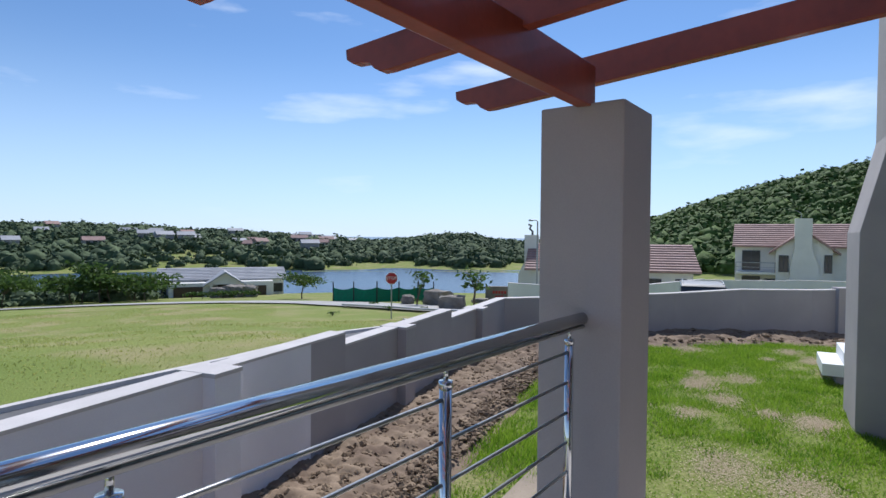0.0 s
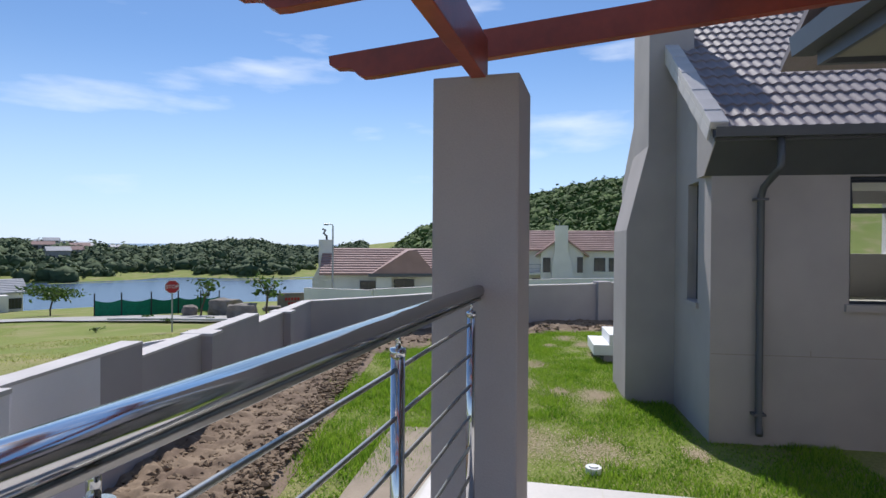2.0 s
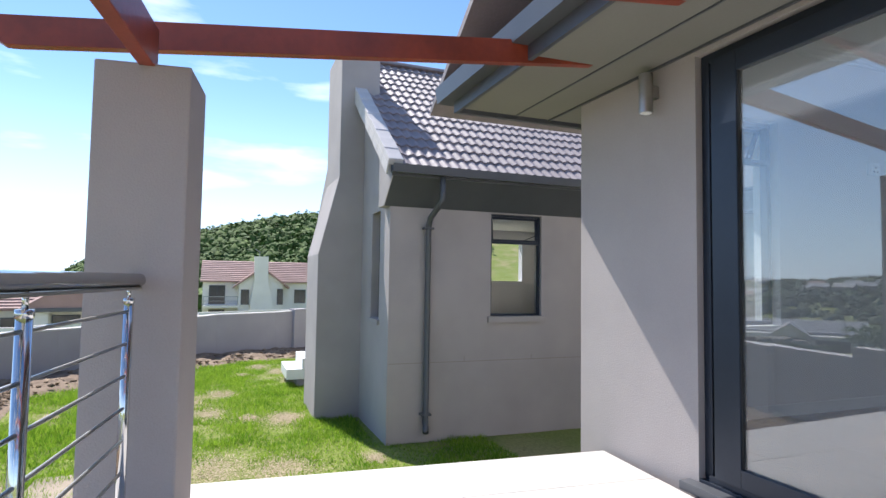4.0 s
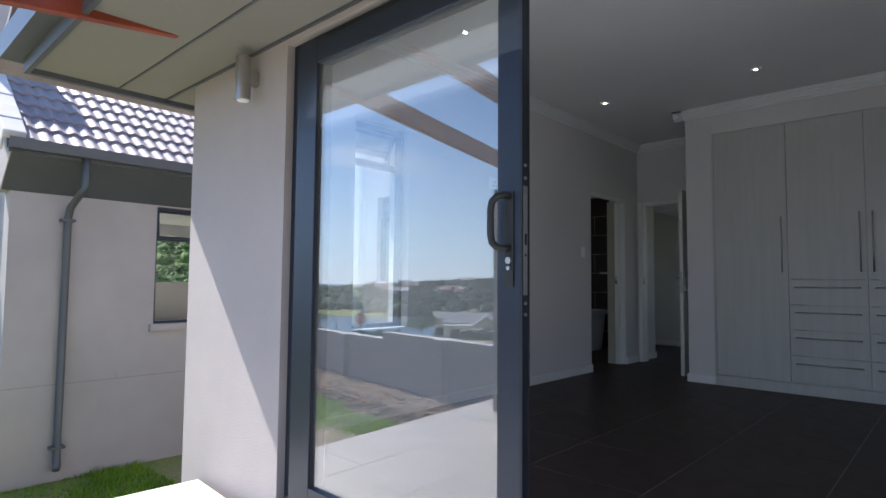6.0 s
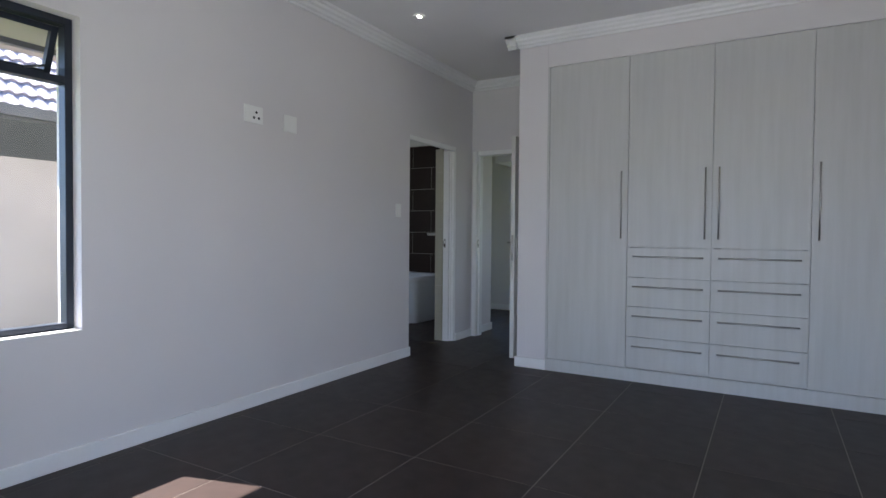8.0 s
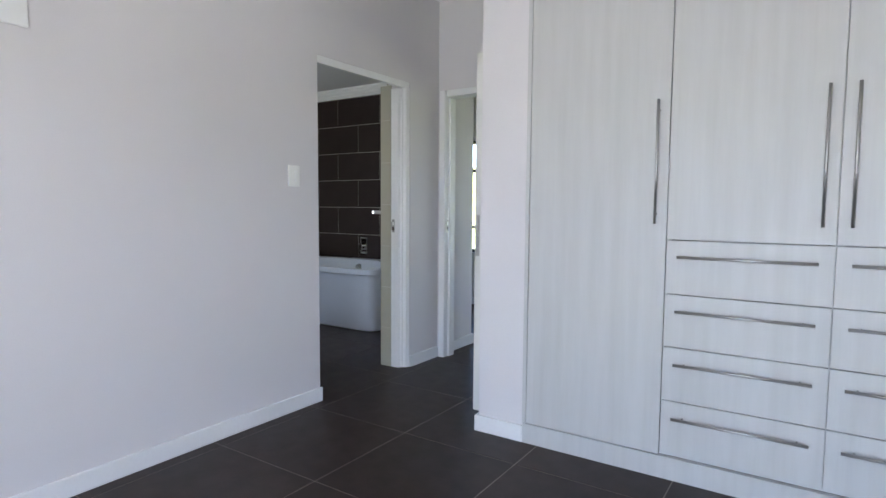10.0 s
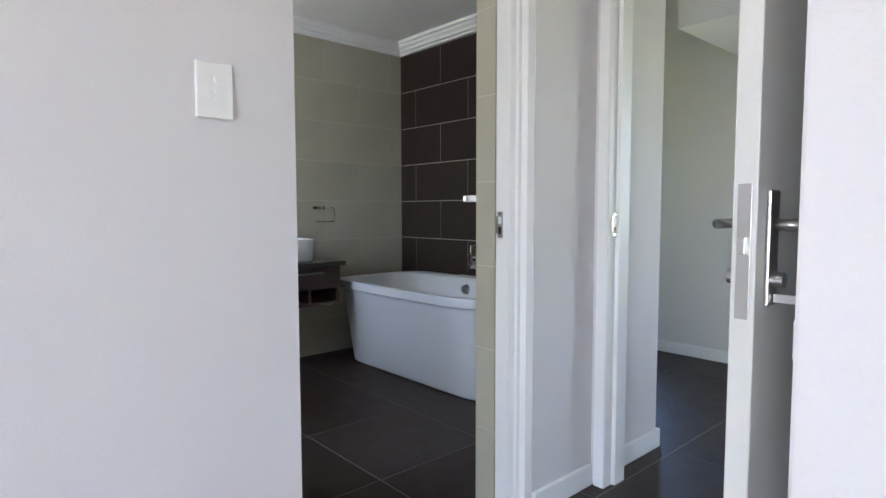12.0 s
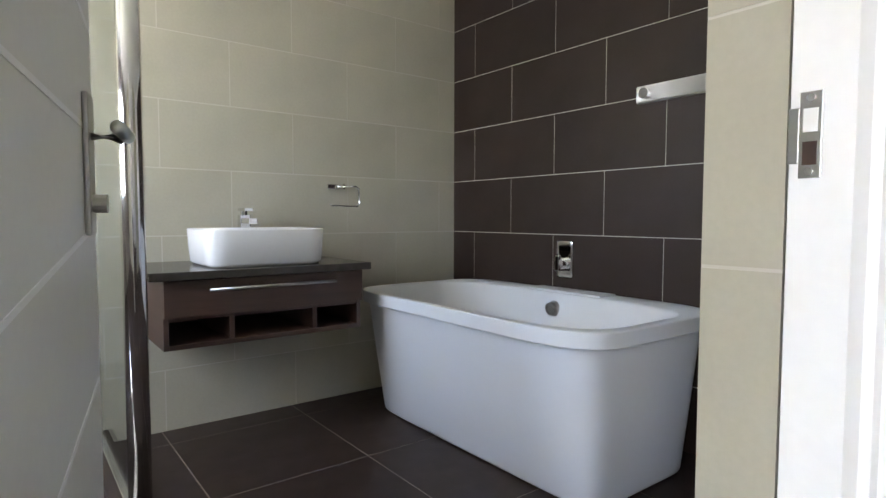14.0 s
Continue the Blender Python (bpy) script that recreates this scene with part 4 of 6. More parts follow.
def woods(name, count, a0, a1, r0, r1, s0, s1, sub, mat, keep, label):
    kinds, rng = blob_variants(sub, 8), np.random.default_rng(11)
    VV, FF, k = [], [], 0
    made = 0
    while made < count:
        a, r = math.radians(rng.uniform(a0, a1) - 2.45), math.sqrt(rng.uniform(r0 * r0, r1 * r1))
        x, y = C0.x + r * math.cos(a), C0.y + r * math.sin(a)
        made += 1
        z = terrain(x, y)
        if z < -11.3 or not keep(x, y, r, math.degrees(a), rng):
            continue
        V, F = kinds[rng.integers(len(kinds))]
        s, t = s0 + (s1 - s0) * rng.random() ** 2.2, rng.uniform(0, 6.28)
        c, q = math.cos(t), math.sin(t)
        W = V * (s, s, s * rng.uniform(0.6, 1.0))
        W = np.stack([W[:, 0] * c - W[:, 1] * q + x, W[:, 0] * q + W[:, 1] * c + y, W[:, 2] + z + s * 0.25], 1)
        VV.append(W)
        FF.append(F + k)
        k += len(W)
    V, F = np.concatenate(VV), np.concatenate(FF)
    me = bpy.data.meshes.new(name)
    me.vertices.add(len(V))
    me.vertices.foreach_set("co", V.ravel())
    me.loops.add(F.size)
    me.loops.foreach_set("vertex_index", F.ravel().astype(np.int32))
    me.polygons.add(len(F))
    me.polygons.foreach_set("loop_start", np.arange(0, F.size, 3, dtype=np.int32))
    me.update(calc_edges=True)
    me.validate()
    me.materials.append(mat)
    tagged(new(name, me), label, "trees", "", "stuff")
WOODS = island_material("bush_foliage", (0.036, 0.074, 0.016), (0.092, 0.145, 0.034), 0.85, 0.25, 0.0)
# greyer, bluer copy of the foliage: the distance haze is mixed into its colour
WOODS_FAR = island_material("hazed_far_foliage", (0.050, 0.078, 0.042), (0.100, 0.135, 0.066), 0.9, 0.06, 0.0)
def clearing(x, y, r, a, rng):
    return noise.noise(Vector((x * 0.010, y * 0.010, 9))) < 0.36 or rng.random() < 0.25
woods("hillside_bush", 13000, 158, 201, 98, 205, 0.6, 2.4, 2, WOODS, lambda x, y, r, a, g: True, "dense dark green bush covering the near hill")
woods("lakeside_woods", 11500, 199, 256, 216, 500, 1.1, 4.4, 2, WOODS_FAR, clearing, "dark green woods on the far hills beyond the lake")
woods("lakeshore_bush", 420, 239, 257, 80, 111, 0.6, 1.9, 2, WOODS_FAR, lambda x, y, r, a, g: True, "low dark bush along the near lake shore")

# ---- fitted wardrobe ----
FY = 4.395
structure("trim_wardrobe_plinth", boxes((1.275, ROOM_X1, FY - 0.004, FY + 0.02, 0, 0.098)), WARDROBE, "pale plinth under the fitted wardrobe", "plinth")
structure("wall_wardrobe_head", boxes((1.272, ROOM_X1, FY, FY + 0.02, 2.522, CEIL)), PAINT, "painted panel above the wardrobe doors", "wall")
def bar_handle(parent, a, b, out=0.03):
    a, b = Vector(a), Vector(b)
    h = part("handle", tube(a + Vector((0, -out, 0)), b + Vector((0, -out, 0)), 0.006, 12), BRUSHED, parent, "brushed steel bar handle", True)
    d = (b - a) * 0.08
    for p in (a + d, b - d):
        part("stand_off", tube(p + Vector((0, -out, 0)), p + Vector((0, 0.002, 0)), 0.0045, 8), BRUSHED, h)
def cabinet(x0, x1, fronts, label):
    """One wardrobe unit; fronts: (z0, z1, kind) with kind 'L', 'R' for doors hinged so that the handle sits there, 'D' for drawers."""
    c = thing("wardrobe_unit", (x0, FY, 0.10), label, "wardrobe", "fitted wardrobe units")
    w = x1 - x0
    part("body", boxes((0, 0.018, 0.02, 0.62, 0, 2.42), (w - 0.018, w, 0.02, 0.62, 0, 2.42), (0.018, w - 0.018, 0.60, 0.62, 0, 2.42), (0.018, w - 0.018, 0.02, 0.60, 0, 0.018), (0.018, w - 0.018, 0.02, 0.60, 2.40, 2.42)), WARDROBE, c)
    for z0, z1, kind in fronts:
        z0, z1 = z0 - 0.1, z1 - 0.1
        f = part("drawer_front" if kind == "D" else "door", boxes((0.002, w - 0.002, 0, 0.018, z0 + 0.002, z1 - 0.002), bevel=0.0012), WARDROBE, c)
        if kind == "D":
            bar_handle(f, (0.05, 0, z1 - 0.07), (w - 0.05, 0, z1 - 0.07))
        else:
            hx = 0.045 if kind == "L" else w - 0.045
            bar_handle(f, (hx, 0, 1.01), (hx, 0, 1.53))
DR = [(0.118, 0.348, "D"), (0.348, 0.583, "D"), (0.583, 0.811, "D"), (0.811, 1.042, "D")]
cabinet(1.29, 1.928, [(0.10, 2.52, "R")], "tall pale woodgrain wardrobe unit with one door")
cabinet(1.928, 2.523, DR + [(1.042, 2.52, "R")], "pale woodgrain wardrobe unit with four drawers below")
cabinet(2.523, 3.129, DR + [(1.042, 2.52, "L")], "pale woodgrain wardrobe unit with four drawers below")
cabinet(3.129, 3.755, [(0.10, 2.52, "L")], "tall pale woodgrain wardrobe unit with one door")
cabinet(3.755, 4.35, [(0.10, 2.52, "R")], "tall pale woodgrain wardrobe unit with one door")
structure("trim_wardrobe_filler", boxes((1.2705, 1.2895, FY - 0.001, FY + 0.03, 0.1, 2.52), (4.352, ROOM_X1, FY + 0.002, FY + 0.03, 0.1, 2.52)), WARDROBE, "pale filler strip beside the wardrobe", "trim")

# ---- socket, blank plate, switch, downlights ----
so = thing("wall_socket", (0, 2.345, 1.833), "white plastic wall socket high on the wall", "socket")
part("plate", boxes((0, 0.008, 0, 0.15, 0, 0.11), bevel=0.003), PLASTIC, so)
for dy, dz in ((0.095, 0.07), (0.075, 0.035), (0.115, 0.035)):
    part("pin_hole", tube((0.0075, dy, dz), (0.0095, dy, dz), 0.009, 12), BLACK, so)
part("rocker", boxes((0.008, 0.011, 0.025, 0.05, 0.03, 0.075), bevel=0.002), PLASTIC, so)
bp_ = thing("blank_plate", (0, 2.679, 1.822), "white plastic blank wall plate", "wall plate")
part("plate", boxes((0, 0.010, 0, 0.12, 0, 0.115), bevel=0.003), PLASTIC, bp_)
sw = thing("light_switch", (0, 4.021, 1.282), "white plastic light switch with three round buttons", "switch")
part("plate", boxes((0, 0.011, 0, 0.078, 0, 0.118), bevel=0.004), PLASTIC, sw)
for dz in (0.036, 0.059, 0.082):
    part("button", tube((0.010, 0.046, dz), (0.0145, 0.046, dz), 0.0085, 14), TRIM, sw)
def downlight(x, y):
    d = thing("downlight", (x, y, CEIL), "small round recessed ceiling downlight, lit", "lamp", "bedroom downlights")
    ring = bmesh.new()
    add_tube(ring, (0, 0, -0.006), (0, 0, -0.0005), 0.045, 28)
    part("ring", ring, TRIM, d)
    part("disc", tube((0, 0, -0.010), (0, 0, -0.006), 0.012, 24), LAMP_ON, d, "glowing lamp disc")
for x, y in ((0.53, 3.56), (1.90, 3.55), (3.27, 3.55), (0.53, 1.4), (1.90, 1.4), (3.27, 1.4)):
    downlight(x, y)

# ---- door frames ----
def rebate(name, label, along, lo, hi, face, back, top):
    """White steel door frame: along 'y' in the wall x=face..back, or 'x' in the wall y=face..back."""
    f = thing(name, (0, 0, 0), label, "door frame", "", "structure")
    prof = [(-0.012, 0.0), (0.030, 0.0), (0.034, 0.006), (0.034, 0.055), (0.048, 0.06), (0.048, abs(back - face)), (-0.012, abs(back - face))]
    s = 1 if back > face else -1
    def jamb(edge, way):
        pts = [(edge + way * u, face + s * (v - 0.012)) for u, v in prof]
        return prism([(p[1], p[0]) if along == "y" else p for p in pts], "z", 0, top)
    part("jamb", jamb(lo, 1), TRIM, f)
    part("jamb", jamb(hi, -1), TRIM, f)
    q0, q1 = sorted((face - s * 0.012, back - s * 0.012))
    if along == "y":
        part("head", boxes((q0, q1, lo + 0.048, hi - 0.048, top - 0.048, top), bevel=0.003), TRIM, f)
    else:
        part("head", boxes((lo + 0.048, hi - 0.048, q0, q1, top - 0.048, top), bevel=0.003), TRIM, f)
    return f
df = thing("door_frame_1", (0, 0, 0), "white painted bathroom door frame set back in the wall", "door frame", "", "structure")
def in_jamb(edge, way):
    """Stepped steel jamb inside the opening; way points into the opening."""
    pts = [(-0.002, 0.0), (-0.010, 0.034), (-0.022, 0.042), (-0.030, 0.044), (-0.034, 0.058), (-0.044, 0.062), (-0.052, 0.088), (-0.113, 0.090), (-0.113, 0.0)]
    return prism([(x, edge + way * u * (0.77 if way < 0 else 0.05)) for x, u in pts], "z", 0, BZ1 - 0.045)
part("jamb", in_jamb(BY1, -1), TRIM, df)
part("jamb", in_jamb(BY0, 1), TRIM, df)
part("head", boxes((-0.034, -0.004, BY0, BY1, BZ1 - 0.045, BZ1), (-0.066, -0.034, BY0, BY1, BZ1 - 0.020, BZ1), bevel=0.003), TRIM, df)
def strike(parent, place, turn):
    e = new("strike_plate")
    e.parent = parent
    e.matrix_basis = pose(*place, 0, 0, turn)
    part("plate", boxes((-0.011, 0.011, 0, 0.0025, -0.046, 0.046), (0.011, 0.022, 0, 0.0025, -0.03, 0.03), bevel=0.001), BRUSHED, e, "brushed steel strike plate")
    part("latch_hole", boxes((-0.007, 0.007, 0.002, 0.0035, 0.003, 0.028)), PLASTIC, e)
    part("bolt_hole", boxes((-0.007, 0.007, 0.002, 0.0035, -0.032, -0.007)), VENEER, e)
    for z in (-0.039, 0.039):
        part("screw", tube((0, 0.002, z), (0, 0.0045, z), 0.004, 10), STEEL, e)
strike(df, (-0.092, BY1 - 0.0695, 1.035), 180)
hf = rebate("door_frame_2", "white painted hall door frame", "x", 0.03, 0.90, HY, HY + 0.13, 2.05)
strike(hf, (0.0665, HY + 0.03, 1.03), -90)

def lever(parent, x, z, y, s):
    """Backplate with a lever on the face y, pointing out by s."""
    p = part("backplate", boxes((x - 0.022, x + 0.022, min(y, y + s * 0.008), max(y, y + s * 0.008), z - 0.14, z + 0.06), bevel=0.003), BRUSHED, parent, "brushed steel backplate")
    part("lever", bent_tube([(x, y, z), (x, y + s * 0.045, z), (x - 0.015, y + s * 0.055, z), (x - 0.11, y + s * 0.055, z)], 0.0095, 12), BRUSHED, p, "brushed steel lever handle", True)
    part("turn_knob", tube((x, y + s * 0.006, z - 0.095), (x, y + s * 0.026, z - 0.095), 0.013, 14), BRUSHED, p)

def leaf(name, place, turn, label, w=0.80, h=2.02, grooves=False, key=False):
    """A door leaf hinged at its origin and running along +x, thickness in y."""
    d = thing(name, place, label, "door", "", "", turn)
    part("panel", boxes((0, w, -0.02, 0.02, 0.012, h), bevel=0.003), DOORWHITE, d)
    lever(d, w - 0.06, 1.06, 0.02, 1)
    lever(d, w - 0.06, 1.06, -0.02, -1)
    part("lock_edge", boxes((w - 0.0005, w + 0.002, -0.011, 0.011, 0.90, 1.13), bevel=0.0005), BRUSHED, d, "brushed steel lock face")
    part("latch", boxes((w + 0.001, w + 0.010, -0.006, 0.006, 1.01, 1.04), bevel=0.002), BRUSHED, d)
    if grooves:
        for i, (z, k) in enumerate(((0.25, 0.0), (0.52, 0.30), (0.80, 0.22), (1.10, -0.05), (1.40, -0.30), (1.70, -0.45))):
            for s in (-1, 1):
                bm = prism([(0.012, z - 0.004), (w - 0.012, z + k * 0.6 - 0.004), (w - 0.012, z + k * 0.6 + 0.004), (0.012, z + 0.004)], "y", s * 0.0195, s * 0.0212)
                part("groove", bm, TRIM, d)
    if key:
        k = part("key", boxes((w - 0.061, w - 0.059, 0.03, 0.07, 0.926, 0.94)), BRUSHED, d, "key in the lock")
        part("key_bow", tube((w - 0.062, 0.078, 0.933), (w - 0.058, 0.078, 0.933), 0.014, 16), BRUSHED, k)
        part("key_tag", boxes((w - 0.064, w - 0.056, 0.062, 0.086, 0.83, 0.90), bevel=0.004), PLASTIC, k, "white and blue key tag")
    return d
leaf("hall_door", (0.872, HY - 0.005, 0), -90, "white painted hall door standing open, key in its lock", 0.885, 2.02, key=True)
leaf("bathroom_door", (-0.115, BY0 + 0.024, 0), 165.0, "white bathroom door with routed grooves, standing open", 0.77, 2.02, grooves=True)

# ---- bathroom: bath ----
def superellipse(cx, cy, a, b, z, n, count=56):
    out = []
    for i in range(count):
        t = 2 * math.pi * i / count
        c, s = math.cos(t), math.sin(t)
        out.append((cx + a * math.copysign(abs(c) ** (2 / n), c), cy + b * math.copysign(abs(s) ** (2 / n), s), z))
    return out
def loft(rings, close_first=True, close_last=True):
    bm = bmesh.new()
    vs = [[bm.verts.new(p) for p in r] for r in rings]
    for u, v in zip(vs, vs[1:]):
        for i in range(len(u)):
            bm.faces.new((u[i], u[(i + 1) % len(u)], v[(i + 1) % len(v)], v[i]))
    if close_first:
        bm.faces.new(vs[0][::-1])
    if close_last:
        bm.faces.new(vs[-1])
    bmesh.ops.recalc_face_normals(bm, faces=bm.faces[:])
    return bm
bt = thing("bathtub", (-1.605, 6.118, 0), "white freestanding bathtub with a wide rim", "bathtub")
part("apron", loft([superellipse(0, 0, 0.660, 0.292, 0.006, 9), superellipse(0, 0, 0.665, 0.297, 0.016, 8.5), superellipse(0, 0, 0.684, 0.338, 0.28, 8), superellipse(0, 0, 0.704, 0.384, 0.556, 7)], True, False), ACRYLIC, bt, "", True)
part("rim", loft([superellipse(0, 0, 0.700, 0.380, 0.545, 6.5), superellipse(0, 0, 0.732, 0.409, 0.545, 6.0), superellipse(0, 0, 0.7345, 0.4115, 0.5455, 6.0), superellipse(0, 0, 0.737, 0.414, 0.548, 6.0), superellipse(0, 0, 0.737, 0.414, 0.551, 6.0),
                  superellipse(0, 0, 0.737, 0.414, 0.595, 6.0), superellipse(0, 0, 0.737, 0.414, 0.598, 6.0), superellipse(0, 0, 0.7345, 0.4115, 0.6005, 6.0), superellipse(0, 0, 0.731, 0.408, 0.601, 6.0),
                  superellipse(0, -0.052, 0.697, 0.333, 0.601, 4.8), superellipse(0, -0.052, 0.693, 0.329, 0.599, 4.8), superellipse(0, -0.052, 0.686, 0.322, 0.590, 4.6), superellipse(0, -0.05, 0.62, 0.265, 0.36, 3.6), superellipse(0, -0.05, 0.50, 0.20, 0.20, 3.0), superellipse(0, -0.05, 0.28, 0.10, 0.185, 2.5)], False, True), ACRYLIC, bt, "glossy rim and hollow bowl", True)
part("rim_ledge", boxes((-0.20, 0.24, 0.285, 0.398, 0.600, 0.609), bevel=0.004), ACRYLIC, bt, "flat raised ledge on the rim")
part("plinth", boxes((-0.56, 0.56, -0.22, 0.22, 0.0, 0.008)), ACRYLIC, bt)
part("overflow", tube((0.005, 0.270, 0.531), (0.005, 0.240, 0.523), 0.036, 24), BRUSHED, bt, "round chrome overflow cap")
part("overflow_slot", tube((0.005, 0.241, 0.523), (0.005, 0.238, 0.522), 0.019, 24), CHROME, bt)

mx_ = thing("bath_mixer", (-1.668, 6.539, 0.746), "chrome bath mixer plate on the dark tiles", "mixer")
part("plate", boxes((-0.048, 0.048, -0.012, 0.0, -0.09, 0.09), bevel=0.012), CHROME, mx_, "", False)
part("knob", tube((0, -0.055, -0.02), (0, -0.01, -0.02), 0.028, 20), CHROME, mx_)
part("lever", boxes((-0.012, 0.012, -0.07, -0.05, -0.055, 0.02), bevel=0.004), CHROME, mx_)
tb = thing("towel_rail", (-0.207, 5.148, 1.13), "flat brushed steel towel arm on the tiled wall", "towel rail")
part("bar", boxes((-0.150, 0, -0.004, 0.004, -0.013, 0.013), bevel=0.003), BRUSHED, tb)
part("stud", tube((-0.132, -0.013, 0), (-0.132, -0.005, 0), 0.008, 14), CHROME, tb)

# ---- vanity, basin, tap ----
va = thing("vanity", (-2.547, 4.815, 0.465), "dark walnut wall-hung vanity with drawer and open shelves", "vanity")
VW, VD = 0.795, 0.527
for nm, spec in (("side_panel", (0, VD - 0.02, 0, 0.018, 0, 0.256)), ("side_panel", (0, VD - 0.02, VW - 0.018, VW, 0, 0.256)), ("bottom_panel", (0, VD - 0.02, 0.018, VW - 0.018, 0, 0.018)),
                 ("back_panel", (0, 0.016, 0.018, VW - 0.018, 0.018, 0.256)), ("shelf", (0.016, VD - 0.025, 0.018, VW - 0.018, 0.105, 0.120))):
    part(nm, boxes(spec, bevel=0.001), VENEER, va)
for y in (0.235, 0.575):
    part("divider", boxes((0.016, VD - 0.03, y, y + 0.018, 0.018, 0.105)), VENEER, va)
dr = part("drawer_front", boxes((VD - 0.02, VD, 0.0, VW, 0.120, 0.254), bevel=0.002), VENEER, va)
hb = part("handle", tube((VD + 0.028, 0.15, 0.217), (VD + 0.028, 0.655, 0.217), 0.006, 12), BRUSHED, dr, "long brushed steel bar handle", True)
for y in (0.20, 0.605):
    part("stand_off", tube((VD, y, 0.217), (VD + 0.028, y, 0.217), 0.0045, 8), BRUSHED, hb)
ct = thing("countertop", (-2.547, 4.765, 0.722), "dark polished stone vanity top", "countertop")
part("slab", boxes((0, 0.552, 0, 0.875, 0, 0.030), bevel=0.003), STONE_TOP, ct)
bs = thing("basin", (-2.24, 5.222, 0.7525), "white rectangular ceramic vessel basin", "basin")
part("bowl", loft([superellipse(0, 0, 0.170, 0.226, 0.0, 7), superellipse(0, 0, 0.182, 0.238, 0.014, 7), superellipse(0, 0, 0.190, 0.247, 0.142, 7), superellipse(0, 0, 0.188, 0.245, 0.148, 7), superellipse(0, 0, 0.182, 0.239, 0.148, 7),
                  superellipse(0, 0, 0.177, 0.234, 0.138, 7), superellipse(0, 0, 0.155, 0.210, 0.05, 4), superellipse(0, 0, 0.08, 0.12, 0.03, 3)]), CERAMIC, bs, "", True)
part("waste", tube((0, 0, 0.028), (0, 0, 0.036), 0.024, 20), CHROME, bs, "round chrome waste")
tp = thing("basin_tap", (-2.475, 5.25, 0.7525), "square chrome basin mixer tap", "tap")
part("body", boxes((-0.023, 0.023, -0.023, 0.023, 0, 0.205), bevel=0.004), CHROME, tp)
part("spout", boxes((-0.01, 0.125, -0.020, 0.020, 0.165, 0.190), bevel=0.004), CHROME, tp)
part("lever", boxes((-0.026, 0.070, -0.020, 0.020, 0.222, 0.236), bevel=0.003), CHROME, tp)
part("neck", tube((0, 0, 0.204), (0, 0, 0.223), 0.016, 16), CHROME, tp)

# ---- toilet paper holder ----
ph = thing("paper_holder", (-2.547, 5.745, 1.105), "chrome wire paper holder on the tiles", "paper holder")
part("plate", boxes((0, 0.012, -0.045, 0.045, -0.012, 0.012), bevel=0.003), CHROME, ph)
part("wire", bent_tube([(0.01, 0.02, 0), (0.06, 0.03, 0), (0.065, 0.09, 0.002), (0.066, 0.105, -0.008), (0.066, 0.108, -0.085), (0.066, 0.10, -0.10), (0.066, -0.05, -0.10), (0.066, -0.058, -0.092)], 0.005, 10), CHROME, ph, "", True)
part("stub", tube((0.012, 0.02, 0), (0.05, 0.028, 0), 0.012, 14), CHROME, ph)

# ---- shower screen ----
sh = thing("shower_screen", (-1.57, 4.655, 0), "glass shower screen in thick chrome profiles", "shower")
SHL = 0.977                     # from the corner post to the wall
part("corner_post", tube((0, 0, 0.06), (0, 0, 2.0), 0.030, 24), STEEL, sh, "", True)
part("side_profile", boxes((-0.058, -0.034, -0.02, 0.02, 0.06, 2.0), (-0.085, -0.064, -0.015, 0.015, 0.06, 2.0), bevel=0.006), CHROME, sh)
part("wall_profile", boxes((-SHL, -SHL + 0.028, -0.02, 0.02, 0.06, 2.0), bevel=0.004), CHROME, sh)
part("bottom_profile", boxes((-SHL + 0.028, -0.03, -0.015, 0.015, 0.06, 0.085), bevel=0.003), CHROME, sh)
gp_ = part("glass_panel", boxes((-SHL + 0.026, -0.08, -0.003, 0.003, 0.08, 2.0)), PANE, sh)
gp_.visible_shadow = False
part("door_profile", boxes((-0.018, 0.018, -0.90, -0.035, 0.06, 0.085), (-0.012, 0.012, -0.93, -0.90, 0.06, 2.0), bevel=0.003), CHROME, sh)
gq_ = part("door_glass", boxes((-0.003, 0.003, -0.90, -0.03, 0.085, 2.0)), PANE, sh)
gq_.visible_shadow = False
structure("shower_kerb", boxes((-2.547, -1.52, 4.61, 4.71, -0.006, 0.06), (-1.62, -1.52, 3.25, 4.61, -0.006, 0.06), bevel=0.003), DARK_TILE, "dark tiled kerb of the shower", "kerb")

# ---- bathroom and hall windows ----
def plain_window(name, x0, x1, y, z0, z1, label):
    w = thing(name, (x0, y, z0), label, "window", "", "structure")
    W, H, f = x1 - x0, z1 - z0, 0.04
    part("window_frame", boxes((0, f, -0.03, 0.03, 0, H), (W - f, W, -0.03, 0.03, 0, H), (f, W - f, -0.03, 0.03, 0, f), (f, W - f, -0.03, 0.03, H - f, H), (f, W - f, -0.03, 0.03, H * 0.72, H * 0.72 + f), bevel=0.003), ALU, w)
    p = part("pane", boxes((f - 0.005, W - f + 0.005, -0.003, 0.003, f - 0.005, H - f + 0.005)), PANE, w)
    p.visible_shadow = False
plain_window("window_4", BWX0, BWX1, 3.12, BWZ0, BWZ1, "charcoal aluminium bathroom window")
plain_window("window_6", -1.66, -0.925, 7.88, 0.62, 1.97, "charcoal aluminium window at the end of the passage")
# never in view: an opening added for the hall lamp
plain_window("window_5", 0.95, 1.6, 7.88, 0.66, 1.98, "unseen charcoal window, added as the hall lamp's opening")

